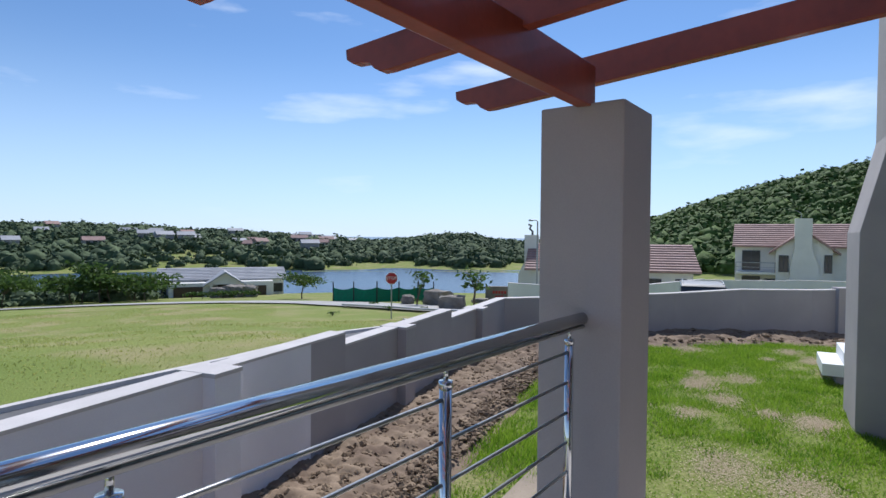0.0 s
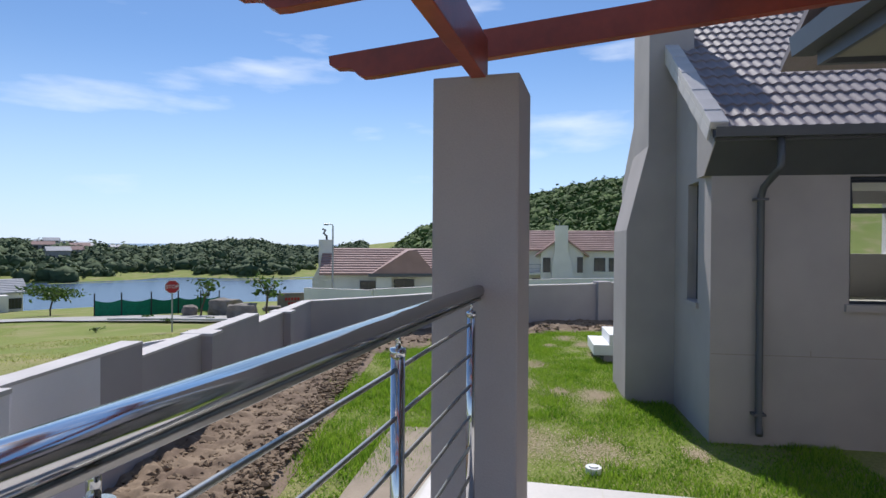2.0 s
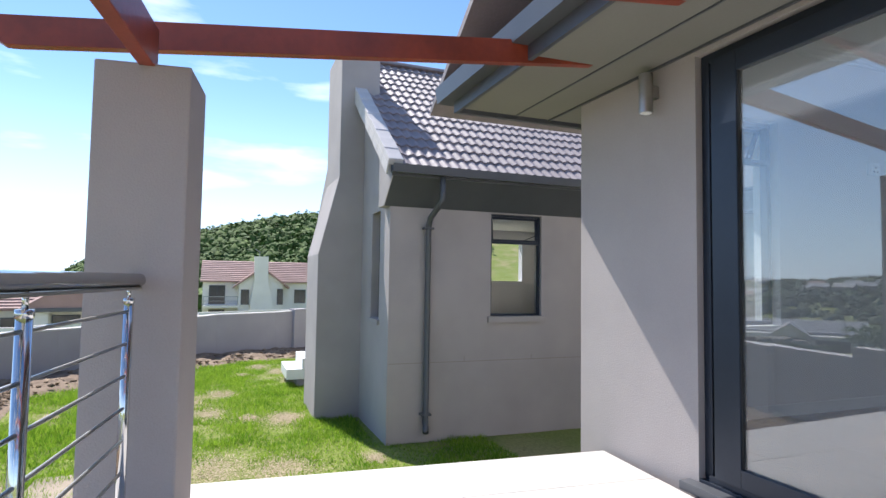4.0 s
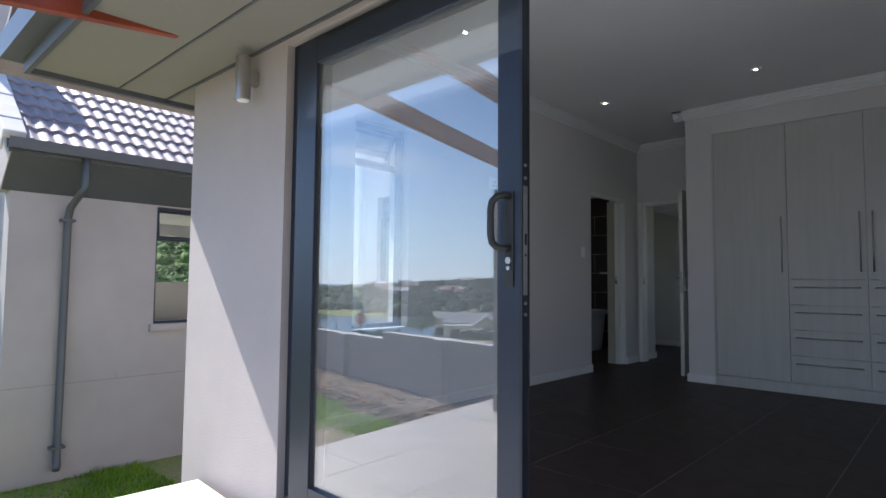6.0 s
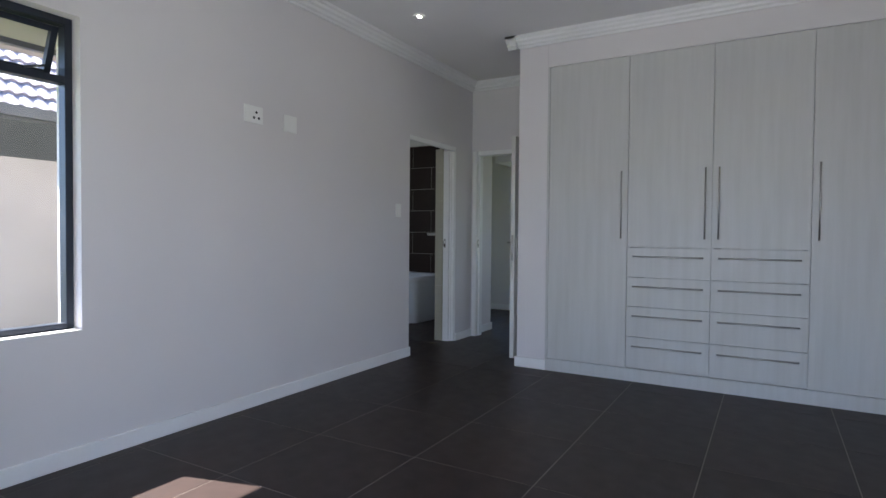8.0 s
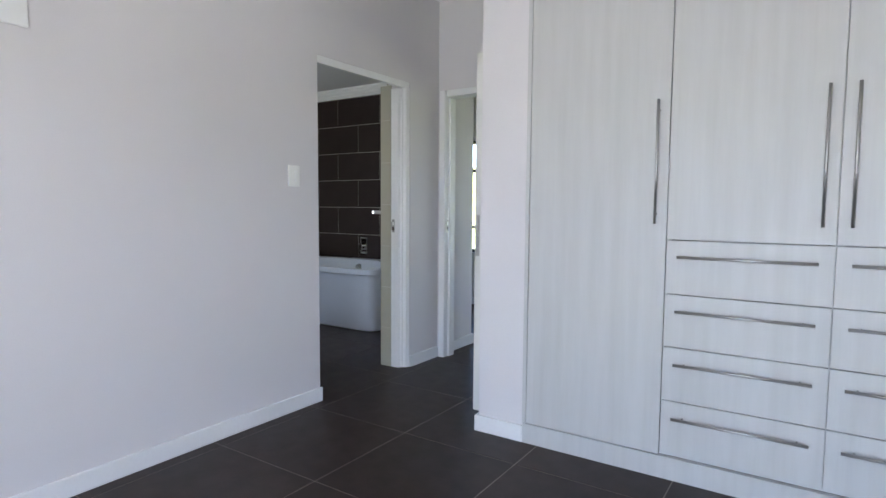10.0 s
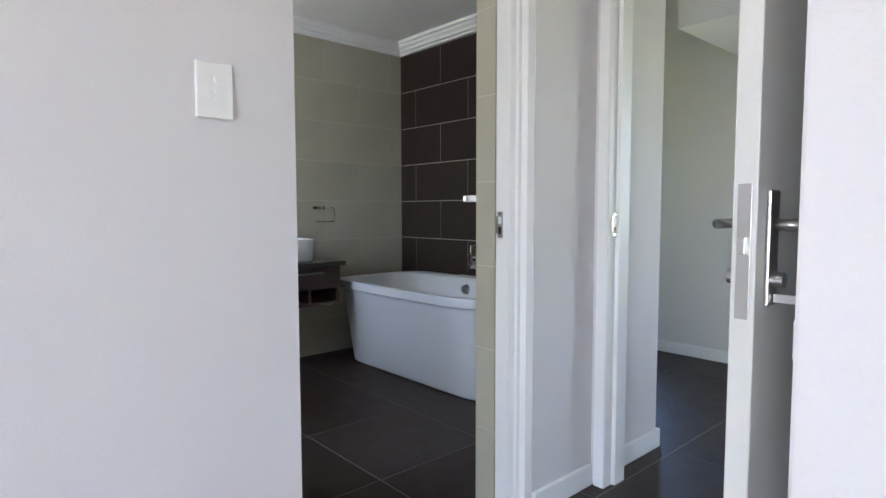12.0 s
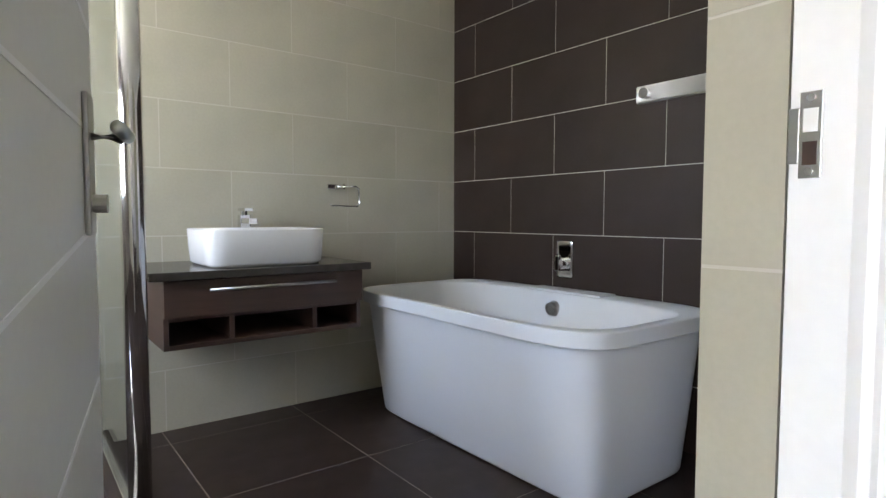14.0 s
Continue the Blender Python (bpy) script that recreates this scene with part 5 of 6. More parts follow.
# ---- neighbouring houses and the street ----
def polar(r, ang, dz=0.0):
    ang -= 2.45
    x, y = C0.x + r * math.cos(radians(ang)), C0.y + r * math.sin(radians(ang))
    return (x, y, terrain(x, y) + dz)
def course_roof(L, D, z0, h, over=0.5, n=11):
    """Gabled roof whose tile courses step down on both slopes, as one closed profile."""
    half, right = D / 2 + over, []
    for k in range(n):
        a, b = k / n, (k + 1) / n
        right += [(half * (1 - a), z0 + h * a + 0.09), (half * (1 - b) + 0.001, z0 + h * b)]
    outline = [(half, z0 - 0.1)] + right + [(-y, z) for y, z in reversed(right[:-1])] + [(-half, z0 - 0.1)]
    return prism(outline, "x", -L / 2 - over, L / 2 + over)
def far_window(parent, x, y, z, w, h):
    f = part("window", boxes((x, x + w, y - 0.05, y + 0.02, z, z + h)), DARK_GLASS, parent)
    part("frame", boxes((x - 0.06, x, y - 0.07, y, z - 0.06, z + h + 0.06), (x + w, x + w + 0.06, y - 0.07, y, z - 0.06, z + h + 0.06), (x, x + w, y - 0.07, y, z - 0.06, z), (x, x + w, y - 0.07, y, z + h, z + h + 0.06), (x + w / 2 - 0.03, x + w / 2 + 0.03, y - 0.07, y - 0.05, z, z + h)), ALU, f)
    part("sill", boxes((x - 0.1, x + w + 0.1, y - 0.14, y, z - 0.14, z - 0.06)), PLASTER_FAR, f)

# single-storey neighbour with a red roof, chimney and weathervane
n1 = thing("house", (-45.2, -13.2, -4.3), "cream single-storey house with striped red tile roof and chimney", "house", turn=106)
part("wall", boxes((-6.3, 5.7, -3.6, 3.6, 0, 3.0)), PLASTER_FAR, n1)
r1 = part("roof", course_roof(12.0, 7.2, 3.0, 2.0), ROOF_RED, n1)
r1.location = (-0.3, 0, 0)
part("gable", prism([(-3.6, 3.0), (3.6, 3.0), (0, 4.95)], "x", -6.5, -6.2), PLASTER_FAR, n1)
part("porch_roof", prism([(-2.6, 3.05), (2.4, 3.05), (0.9, 4.9), (0.3, 4.9)], "y", -5.2, -0.4), ROOF_RED, n1, "red hipped porch roof").location = (-0.2, 0, 0)
part("porch_fascia", boxes((-3.0, 2.3, -5.3, -5.15, 2.85, 3.1)), GUTTER, n1)
part("porch_wall", boxes((-2.4, -1.2, -4.9, -3.6, 0, 2.9)), PLASTER_FAR, n1)
part("chimney", prism([(-7.6, 0), (-5.6, 0), (-5.6, 2.4), (-6.0, 3.6), (-6.0, 5.7), (-7.1, 5.7), (-7.1, 3.4), (-7.6, 2.4)], "y", -1.0, 0.4), PLASTER_FAR, n1)
part("weathervane", bent_tube([(-6.5, -0.3, 5.7), (-6.5, -0.3, 6.0), (-6.75, -0.3, 6.25), (-6.6, -0.3, 6.5), (-6.85, -0.3, 6.6)], 0.09, 8), BLACK, n1, "dark cowl on the chimney")
for x, w, z, h in ((-3.6, 1.3, 1.1, 1.3), (-0.9, 1.5, 0.3, 2.2), (2.6, 0.8, 1.0, 1.4), (4.5, 0.7, 1.0, 1.4)):
    far_window(n1, x, -3.62, z, w, h)

# two-storey neighbour below the hill
n2 = thing("house", (-66.5, -0.16, -4.8), "white two-storey house with red tile roof and tapered chimney", "house", turn=90)
part("wall", boxes((-4.6, 7.5, -3.6, 3.6, 0, 5.3)), PLASTER_FAR, n2)
q = part("roof", course_roof(11.7, 7.2, 5.3, 2.3), ROOF_RED, n2)
q.location = (1.5, 0, 0)
part("front_gable", boxes((-1.0, 3.6, -5.2, -3.6, 0, 5.0)), PLASTER_FAR, n2)
part("front_gable_top", prism([(-1.0, 5.0), (3.6, 5.0), (1.3, 6.7)], "y", -5.2, -4.9), PLASTER_FAR, n2)
part("front_roof", prism([(-1.6, 4.75), (1.3, 6.95), (4.2, 4.75), (4.2, 4.55), (1.3, 6.72), (-1.6, 4.55)], "y", -5.6, 0), ROOF_RED, n2)
part("chimney", prism([(0.1, 0), (2.7, 0), (2.4, 3.4), (1.9, 5.2), (1.9, 8.0), (0.5, 8.0), (0.5, 5.2), (0.2, 3.4)], "y", -6.0, -5.2), PLASTER_FAR, n2)
part("antenna", bent_tube([(1.0, -5.6, 8.0), (1.0, -5.6, 8.5), (0.5, -5.6, 8.8)], 0.03, 6), GALV, n2)
part("balcony", boxes((-4.5, -1.0, -5.0, -3.6, 2.5, 2.75)), PLASTER_FAR, n2)
part("balcony_rail", boxes((-4.5, -1.0, -5.0, -4.95, 3.65, 3.72), (-4.5, -1.0, -5.0, -4.97, 3.2, 3.24), (-4.5, -4.42, -5.0, -4.95, 2.75, 3.7), (-1.1, -1.02, -5.0, -4.95, 2.75, 3.7)), GALV, n2)
for x, y, z, w, h in ((-3.9, -3.62, 2.9, 1.5, 1.9), (-3.9, -3.62, 0.3, 1.5, 1.9), (-1.9, -3.62, 0.6, 0.9, 1.4), (-0.7, -5.22, 2.9, 0.7, 1.5), (3.0, -5.22, 2.9, 0.5, 1.6), (5.0, -3.62, 3.0, 1.1, 1.4), (6.6, -3.62, 3.0, 0.7, 1.4), (5.0, -3.62, 0.6, 1.4, 1.3)):
    far_window(n2, x, y, z, w, h)

# grey-roofed house by the lake
hx, hy, hz = polar(92, 233.2)
n3 = thing("house", (hx, hy, -8.2), "long low house with grey roof and brown garage doors", "house", turn=233.2 - 90)
part("wall", boxes((-8.6, 8.4, -3.5, 3.5, 0, 2.9)), PLASTER_FAR, n3)
part("roof", course_roof(17.0, 7.0, 2.9, 1.5, 0.4, 8), ROOF_GREY, n3)
part("garage_block", boxes((-7.2, -1.9, -6.2, -3.5, 0, 2.6), (2.2, 6.6, -6.2, -3.5, 0, 2.7)), PLASTER_FAR, n3)
for x0, x1 in ((-6.6, -2.9), (2.5, 5.6)):
    part("garage_door", boxes((x0, x1, -6.27, -6.18, 0, 2.1)), VENEER, n3, "dark brown garage door")
part("porch_gable", prism([(-2.4, 2.4), (2.4, 2.4), (0, 3.9)], "y", -6.8, -3.0), PLASTER_FAR, n3)
part("porch_roof", prism([(-2.9, 2.3), (0, 4.2), (2.9, 2.3), (2.9, 2.1), (0, 3.95), (-2.9, 2.1)], "y", -7.3, 0), ROOF_GREY, n3)
for x in (-2.0, 1.8):
    part("porch_column", boxes((x, x + 0.35, -6.9, -6.5, 0, 2.4)), PLASTER_FAR, n3)
part("front_door", boxes((-0.9, 0.9, -3.58, -3.5, 0, 2.2)), VENEER, n3)
for x in (-8.2, 6.9, 7.6):
    far_window(n3, x, -3.52, 0.9, 0.6, 1.2)

# neighbours' garden walls
NW = [polar(33, 205.5), polar(31, 199), polar(33, 193), polar(40, 187.5), polar(42, 181), polar(44, 174), polar(46, 167)]
for i, (p, s) in enumerate(zip(NW, NW[1:])):
    wall_run("neighbour_wall", p[:2], s[:2], -4.6, (-1.4, -1.35, -1.35, -1.4, -1.35, -1.3)[i], "pale plastered garden wall of the neighbours", mat=PLASTER_FAR)

# hillside houses beyond the lake
hill_rng = random.Random(4)
for k in range(30):
    ang, r = hill_rng.uniform(224, 252), hill_rng.uniform(290, 420)
    if k > 22:
        ang, r = hill_rng.uniform(219, 226), hill_rng.uniform(380, 440)
    x, y, z = polar(r, ang)
    w, d, h = hill_rng.uniform(5.5, 10), hill_rng.uniform(5, 6.5), hill_rng.choice((2.8, 3.0, 4.6))
    t = thing("hillside_house", (x, y, z + 0.4), "small pale house among trees on the far hill", "house", "houses on the far hill", turn=ang - 90 + hill_rng.uniform(-25, 25))
    part("wall", boxes((-w / 2, w / 2, -d / 2, d / 2, -2, h)), PLASTER, t)
    part("roof", prism([(-d / 2 - 0.5, h - 0.1), (d / 2 + 0.5, h - 0.1), (0, h + 1.7)], "x", -w / 2 - 0.5, w / 2 + 0.5), ROOF_GREY if k % 3 else ROOF_RED, t)
    for j in range(3):
        part("window", boxes((-w / 2 + 1 + j * w / 3, -w / 2 + 2.6 + j * w / 3, -d / 2 - 0.06, -d / 2 + 0.05, 0.9, 2.3)), DARK_GLASS, t)

# street: road, kerb, stop sign, lamp
def ribbon(name, pts, w, dz, mat, label, cat, thick=0.0):
    bm = bmesh.new()
    P = []
    for (r0, a0), (r1, a1) in zip(pts, pts[1:]):
        for i in range(10):
            f = i / 10
            P.append(Vector(polar(r0 + (r1 - r0) * f, a0 + (a1 - a0) * f)))
    P.append(Vector(polar(*pts[-1])))
    prev = None
    for i, p in enumerate(P):
        d = (P[min(i + 1, len(P) - 1)] - P[max(i - 1, 0)]).to_2d().normalized()
        row = []
        for s in (-0.5, -0.17, 0.17, 0.5):
            q = p.to_2d() + Vector((-d.y, d.x)) * w * s
            row.append(bm.verts.new((q.x, q.y, terrain(q.x, q.y) + dz)))
        if prev:
            for a, b, c, e in zip(prev, prev[1:], row[1:], row):
                bm.faces.new((a, b, c, e))
        prev = row
    bmesh.ops.recalc_face_normals(bm, faces=bm.faces[:])
    if thick:
        bmesh.ops.solidify(bm, geom=bm.faces[:], thickness=thick)
    structure(name, bm, mat, label, cat, True)
ribbon("road", [(70, 256), (62, 244), (54, 232), (44, 222), (38.5, 214), (36, 206), (35, 198)], 4.6, 0.10, ASPHALT, "pale grey asphalt road past the field", "road")
ribbon("kerb", [(40.5, 222), (35.6, 214), (33.2, 206), (32.3, 200)], 0.35, 0.16, CAP, "pale concrete kerb along the road", "kerb", 0.12)
ribbon("far_shore", [(206, 200), (203, 214), (204, 226)], 16, 1.0, GROUND, "bright green reed bank across the lake", "shore")

# street outside the garden wall, with its pale kerb along the field
EDGE = [(9.0, -12.2), (-2.0, -12.5), (-6.0, -12.6), (-10.0, -12.95), (-13.2, -13.6), (-16.2, -14.4), (-18.5, -15.6), (-20.5, -17.4)]
INNER = [(9.0, -8.2), (-2.0, -9.0), (-6.0, -9.4), (-10.0, -9.8), (-13.4, -10.4), (-17.0, -11.3), (-20.0, -12.6), (-23.5, -15.2)]
def street_rows(points, steps=6):
    out = []
    for a, b in zip(points, points[1:]):
        out += [(a[0] + (b[0] - a[0]) * i / steps, a[1] + (b[1] - a[1]) * i / steps) for i in range(steps)]
    return out + [points[-1]]
lane = bmesh.new()
lane_rows = []
for (xa, ya), (xb, yb) in zip(street_rows(INNER), street_rows(EDGE)):
    lane_rows.append([lane.verts.new((xa + (xb - xa) * f, ya + (yb - ya) * f, terrain(xa + (xb - xa) * f, ya + (yb - ya) * f) + 0.06)) for f in (0, 0.33, 0.66, 1)])
for a, b in zip(lane_rows, lane_rows[1:]):
    for i in range(3):
        lane.faces.new((a[i], a[i + 1], b[i + 1], b[i]))
bmesh.ops.recalc_face_normals(lane, faces=lane.faces[:])
structure("road_near", lane, material("worn_asphalt", (0.15, 0.148, 0.15), 0.9, scale=1.5, vary=0.08, bump=0.3, fine=40), "grey asphalt lane outside the garden wall", "road", True)
edging = bmesh.new()
prev = None
for x, y in street_rows(EDGE):
    z = terrain(x, y)
    ring = [edging.verts.new((x, y + dy, z + dz)) for dy, dz in ((0.0, -0.05), (0.0, 0.15), (-0.16, 0.15), (-0.16, -0.05))]
    if prev:
        for i in range(4):
            edging.faces.new((prev[i], prev[(i + 1) % 4], ring[(i + 1) % 4], ring[i]))
    prev = ring
bmesh.ops.recalc_face_normals(edging, faces=edging.faces[:])
structure("kerb_near", edging, CAP, "pale concrete kerb between lane and field", "kerb")

sx, sy, sz = polar(31, 217.3)
ss = thing("stop_sign", (sx, sy, sz - 0.05), "red octagonal stop sign on a steel pole", "sign", turn=217.3 - 90)
part("pole", tube((0, 0, 0), (0, 0, 2.55), 0.035, 12), GALV, ss)
oc = bmesh.new()
bmesh.ops.create_cone(oc, cap_ends=True, segments=8, radius1=0.32, radius2=0.32, depth=0.02, matrix=Matrix.Translation((0, -0.05, 2.28)) @ Matrix.Rotation(radians(90), 4, "X") @ Matrix.Rotation(radians(22.5), 4, "Z"))
part("plate", oc, SIGN_RED, ss, "red octagonal plate")
rim = bmesh.new()
bmesh.ops.create_cone(rim, cap_ends=True, segments=8, radius1=0.345, radius2=0.345, depth=0.016, matrix=Matrix.Translation((0, -0.045, 2.28)) @ Matrix.Rotation(radians(90), 4, "X") @ Matrix.Rotation(radians(22.5), 4, "Z"))
part("border", rim, SIGN_WHITE, ss)
tc = bpy.data.curves.new("lettering", "FONT")
tc.body, tc.size, tc.align_x, tc.align_y, tc.extrude = "STOP", 0.24, "CENTER", "CENTER", 0.004
to = new("lettering", tc)
tc.materials.append(SIGN_WHITE)
to.parent = ss
to.matrix_basis = pose(0, -0.066, 2.28, 90, 0, 0)

lx_, ly_, lz_ = polar(40, 202.7)
sl = thing("street_lamp", (lx_, ly_, lz_), "tall grey steel street lamp with a short arm", "street lamp", turn=202.7 - 90)
LH = 2.30 - lz_
part("pole", tube((0, 0, 0), (0, 0, LH), 0.075, 14, 0.05), GALV, sl)
part("arm", bent_tube([(0, 0, LH - 0.02), (-0.05, 0, LH + 0.08), (-0.2, 0, LH + 0.12), (-0.35, 0, LH + 0.10)], 0.035, 8), GALV, sl)
part("lamp_head", boxes((-0.62, -0.3, -0.12, 0.12, LH + 0.03, LH + 0.15), bevel=0.03), GALV, sl)

# rocks, green net fence, sign wall
def boulder(r, ang, sx_, sy_, sz_, seed, top=None):
    x, y, z = polar(r, ang)
    b = thing("boulder", (x, y, z), "weathered brown boulder on the verge", "boulder", "boulders by the road", turn=seed * 37)
    bm = bmesh.new()
    bmesh.ops.create_cube(bm, size=1)
    bmesh.ops.subdivide_edges(bm, edges=bm.edges[:], cuts=5, use_grid_fill=True)
    for v in bm.verts:
        p = v.co.normalized() * 0.28 + v.co * 0.62
        p *= 1 + 0.22 * noise.noise(p * 3 + Vector((seed, 0, 0))) + 0.1 * noise.noise(p * 8)
        v.co = Vector((p.x * sx_, p.y * sy_, (p.z + 0.42) * sz_))
    part("rock", bm, ROCK, b, "", False)
for k, (r, a, w, h) in enumerate(((43, 215.6, 1.0, 0.75), (42.5, 212.6, 1.7, 1.15), (38.5, 211.2, 1.6, 0.95), (43, 211.8, 1.1, 0.6), (78, 232.0, 2.6, 1.6), (78, 230.8, 2.0, 1.5), (78, 233.4, 2.2, 1.3), (47, 208.3, 1.2, 0.4))):
    boulder(r, a, w, w * 0.8, h, k + 1)
fn = thing("net_fence", polar(46, 218), "green shade-net fence on dark posts", "fence")
FP = [Vector(polar(49, 223.0)), Vector(polar(47, 221.0)), Vector(polar(46.5, 218.7)), Vector(polar(48, 216.5)), Vector(polar(50, 214.6)), Vector(polar(52, 213.0))]
f0 = Vector(polar(46, 218))
for p in FP:
    part("post", tube(p - f0 - Vector((0, 0, 0.2)), p - f0 + Vector((0, 0, 1.75)), 0.05, 8), BLACK, fn)
for p, s in zip(FP, FP[1:]):
    bm = bmesh.new()
    cols = []
    for i in range(9):
        u = p.lerp(s, i / 8) - f0
        sag = 0.18 * math.sin(math.pi * i / 8)
        cols.append([bm.verts.new(u + Vector((0.02 * math.sin(i * 2.1), 0.02 * math.cos(i), h))) for h in (0.05, 0.6, 1.25 - sag)])
    for u, v in zip(cols, cols[1:]):
        for j in range(2):
            bm.faces.new((u[j], v[j], v[j + 1], u[j + 1]))
    bmesh.ops.solidify(bm, geom=bm.faces[:], thickness=0.02)
    part("net", bm, NET, fn, "sagging green shade net")
wx_, wy_, wz_ = polar(52, 206.4)
sgw = thing("sign_wall", (wx_, wy_, wz_ - 0.1), "dark stone entrance sign wall with reddish lettering", "sign", turn=206.4 - 90)
part("slab", boxes((-1.25, 1.25, -0.2, 0.2, 0, 1.5), bevel=0.03), ROCK, sgw)
for i in range(5):
    part("lettering", boxes((-0.6 + i * 0.26, -0.42 + i * 0.26, -0.23, -0.19, 0.85, 1.1)), SIGN_RED, sgw)
for i in range(3):
    part("lettering", boxes((-0.35 + i * 0.26, -0.17 + i * 0.26, -0.23, -0.19, 0.5, 0.7)), SIGN_RED, sgw)

# trees
def leaf_cloud(rng, centre, spread, count, size):
    V, F = [], []
    for i in range(count):
        d = Vector((rng.gauss(0, 1), rng.gauss(0, 1), rng.gauss(0, 0.7)))
        c = Vector(centre) + Vector((d.x * spread[0], d.y * spread[1], d.z * spread[2])) * 0.5
        u = Vector((rng.gauss(0, 1), rng.gauss(0, 1), rng.gauss(0, 0.6))).normalized()
        w = u.cross(Vector((rng.gauss(0, 1), rng.gauss(0, 1), rng.gauss(0, 1)))).normalized()
        s = size * rng.uniform(0.5, 1.3)
        k = len(V)
        V += [c - u * s, c + w * s * 0.45, c + u * s, c - w * s * 0.45]
        F.append((k, k + 1, k + 2, k + 3))
    return V, F
def tree(r, ang, h, spread, count, size, label, seed, lobes=4, lean=0.1, name="tree"):
    rng = random.Random(seed)
    t = thing(name, polar(r, ang, -0.05), label, name)
    top = Vector((rng.uniform(-lean, lean) * h, rng.uniform(-lean, lean) * h, h * 0.62))
    pts = [Vector((0, 0, 0)), top * 0.35 + Vector((0.04 * h, 0, 0)), top * 0.7, top]
    part("trunk", bent_tube(pts, 0.018 * h + 0.02, 8), BARK, t)
    V, F = [], []
    for i in range(lobes):
        a = 6.28 * i / lobes + rng.uniform(-0.4, 0.4)
        c = top + Vector((math.cos(a) * spread * 0.55, math.sin(a) * spread * 0.55, rng.uniform(-0.05, 0.3) * h))
        part("limb", bent_tube([top * 0.75, top.lerp(c, 0.5) + Vector((0, 0, -0.03 * h)), c], 0.008 * h + 0.01, 6), BARK, t)
        v, f = leaf_cloud(rng, c, (spread * 0.7, spread * 0.7, h * 0.22), count // lobes, size)
        F += [tuple(j + len(V) for j in q) for q in f]
        V += v
    me = bpy.data.meshes.new("crown")
    me.from_pydata([v[:] for v in V], [], F)
    me.materials.append(LEAF)
    o = new("crown", me)
    o.parent = t
tree(42, 214.7, 2.6, 0.9, 90, 0.22, "thin sapling with sparse leaves", 1, 4, 0.12, "sapling")
tree(40, 208.9, 2.9, 1.1, 170, 0.22, "thin sapling with sparse leaves", 2, 5, 0.05, "sapling")
tree(62, 226.0, 2.9, 2.0, 800, 0.20, "small flat-topped green tree", 3, 6, 0.15)
lake_rng = random.Random(31)
for k in range(16):
    tree(lake_rng.uniform(74, 100), 240.2 + k * 0.9 + lake_rng.uniform(-0.7, 0.7), lake_rng.uniform(2.2, 4.6), lake_rng.uniform(1.8, 3.6), 800, 0.30, "dark flat-topped bush tree by the lake", 20 + k, 5, 0.12)
for k in range(7):
    tree(74, 230.5 + k * 0.9, 0.9, 0.8, 120, 0.22, "spiky green garden shrub", 50 + k, 4, 0.05, "shrub")
for k in range(10):
    rr = random.Random(80 + k)
    a_, r_ = rr.uniform(212, 226), rr.uniform(33, 55)
    tree(r_, a_, 0.35, 0.3, 40, 0.10, "low dark tussock on the field", 80 + k, 3, 0.05, "tussock")

# parked car behind the garden wall
CARPAINT = material("silver_car_paint", (0.12, 0.125, 0.135), 0.5, metal=0.2, scale=2, vary=0.02, coat=0.1)
cx_, cy_ = -20.6, -4.1
car = thing("car", (cx_, cy_, terrain(cx_, cy_) + 0.03), "silver off-road car with dark windows, parked behind the wall", "car", turn=8)
part("body", prism([(-2.2, 0.45), (2.2, 0.45), (2.25, 0.85), (2.1, 1.08), (0.95, 1.18), (-2.2, 1.18), (-2.28, 0.8)], "y", -0.88, 0.88, bevel=0.05), CARPAINT, car)
part("windows", prism([(-2.05, 1.18), (0.85, 1.18), (0.15, 1.80), (-1.85, 1.80)], "y", -0.78, 0.78, bevel=0.04), DARK_GLASS, car, "dark tinted windows")
part("roof", prism([(-2.0, 1.79), (0.2, 1.79), (0.05, 1.87), (-0.6, 1.91), (-1.75, 1.89)], "y", -0.76, 0.76, bevel=0.03), CARPAINT, car)
for s in (-0.70, 0.70):
    part("roof_rail", bent_tube([(-1.8, s, 1.89), (-1.6, s, 1.95), (-0.3, s, 1.95), (-0.1, s, 1.88)], 0.02, 8), GALV, car)
for x in (-1.4, 1.4):
    for s in (-0.90, 0.70):
        w = part("wheel", tube((x, s, 0.36), (x, s + 0.2, 0.36), 0.36, 24), BLACK, car, "black tyre")
        part("rim", tube((x, s - 0.005, 0.36), (x, s + 0.205, 0.36), 0.22, 20), GALV, w)

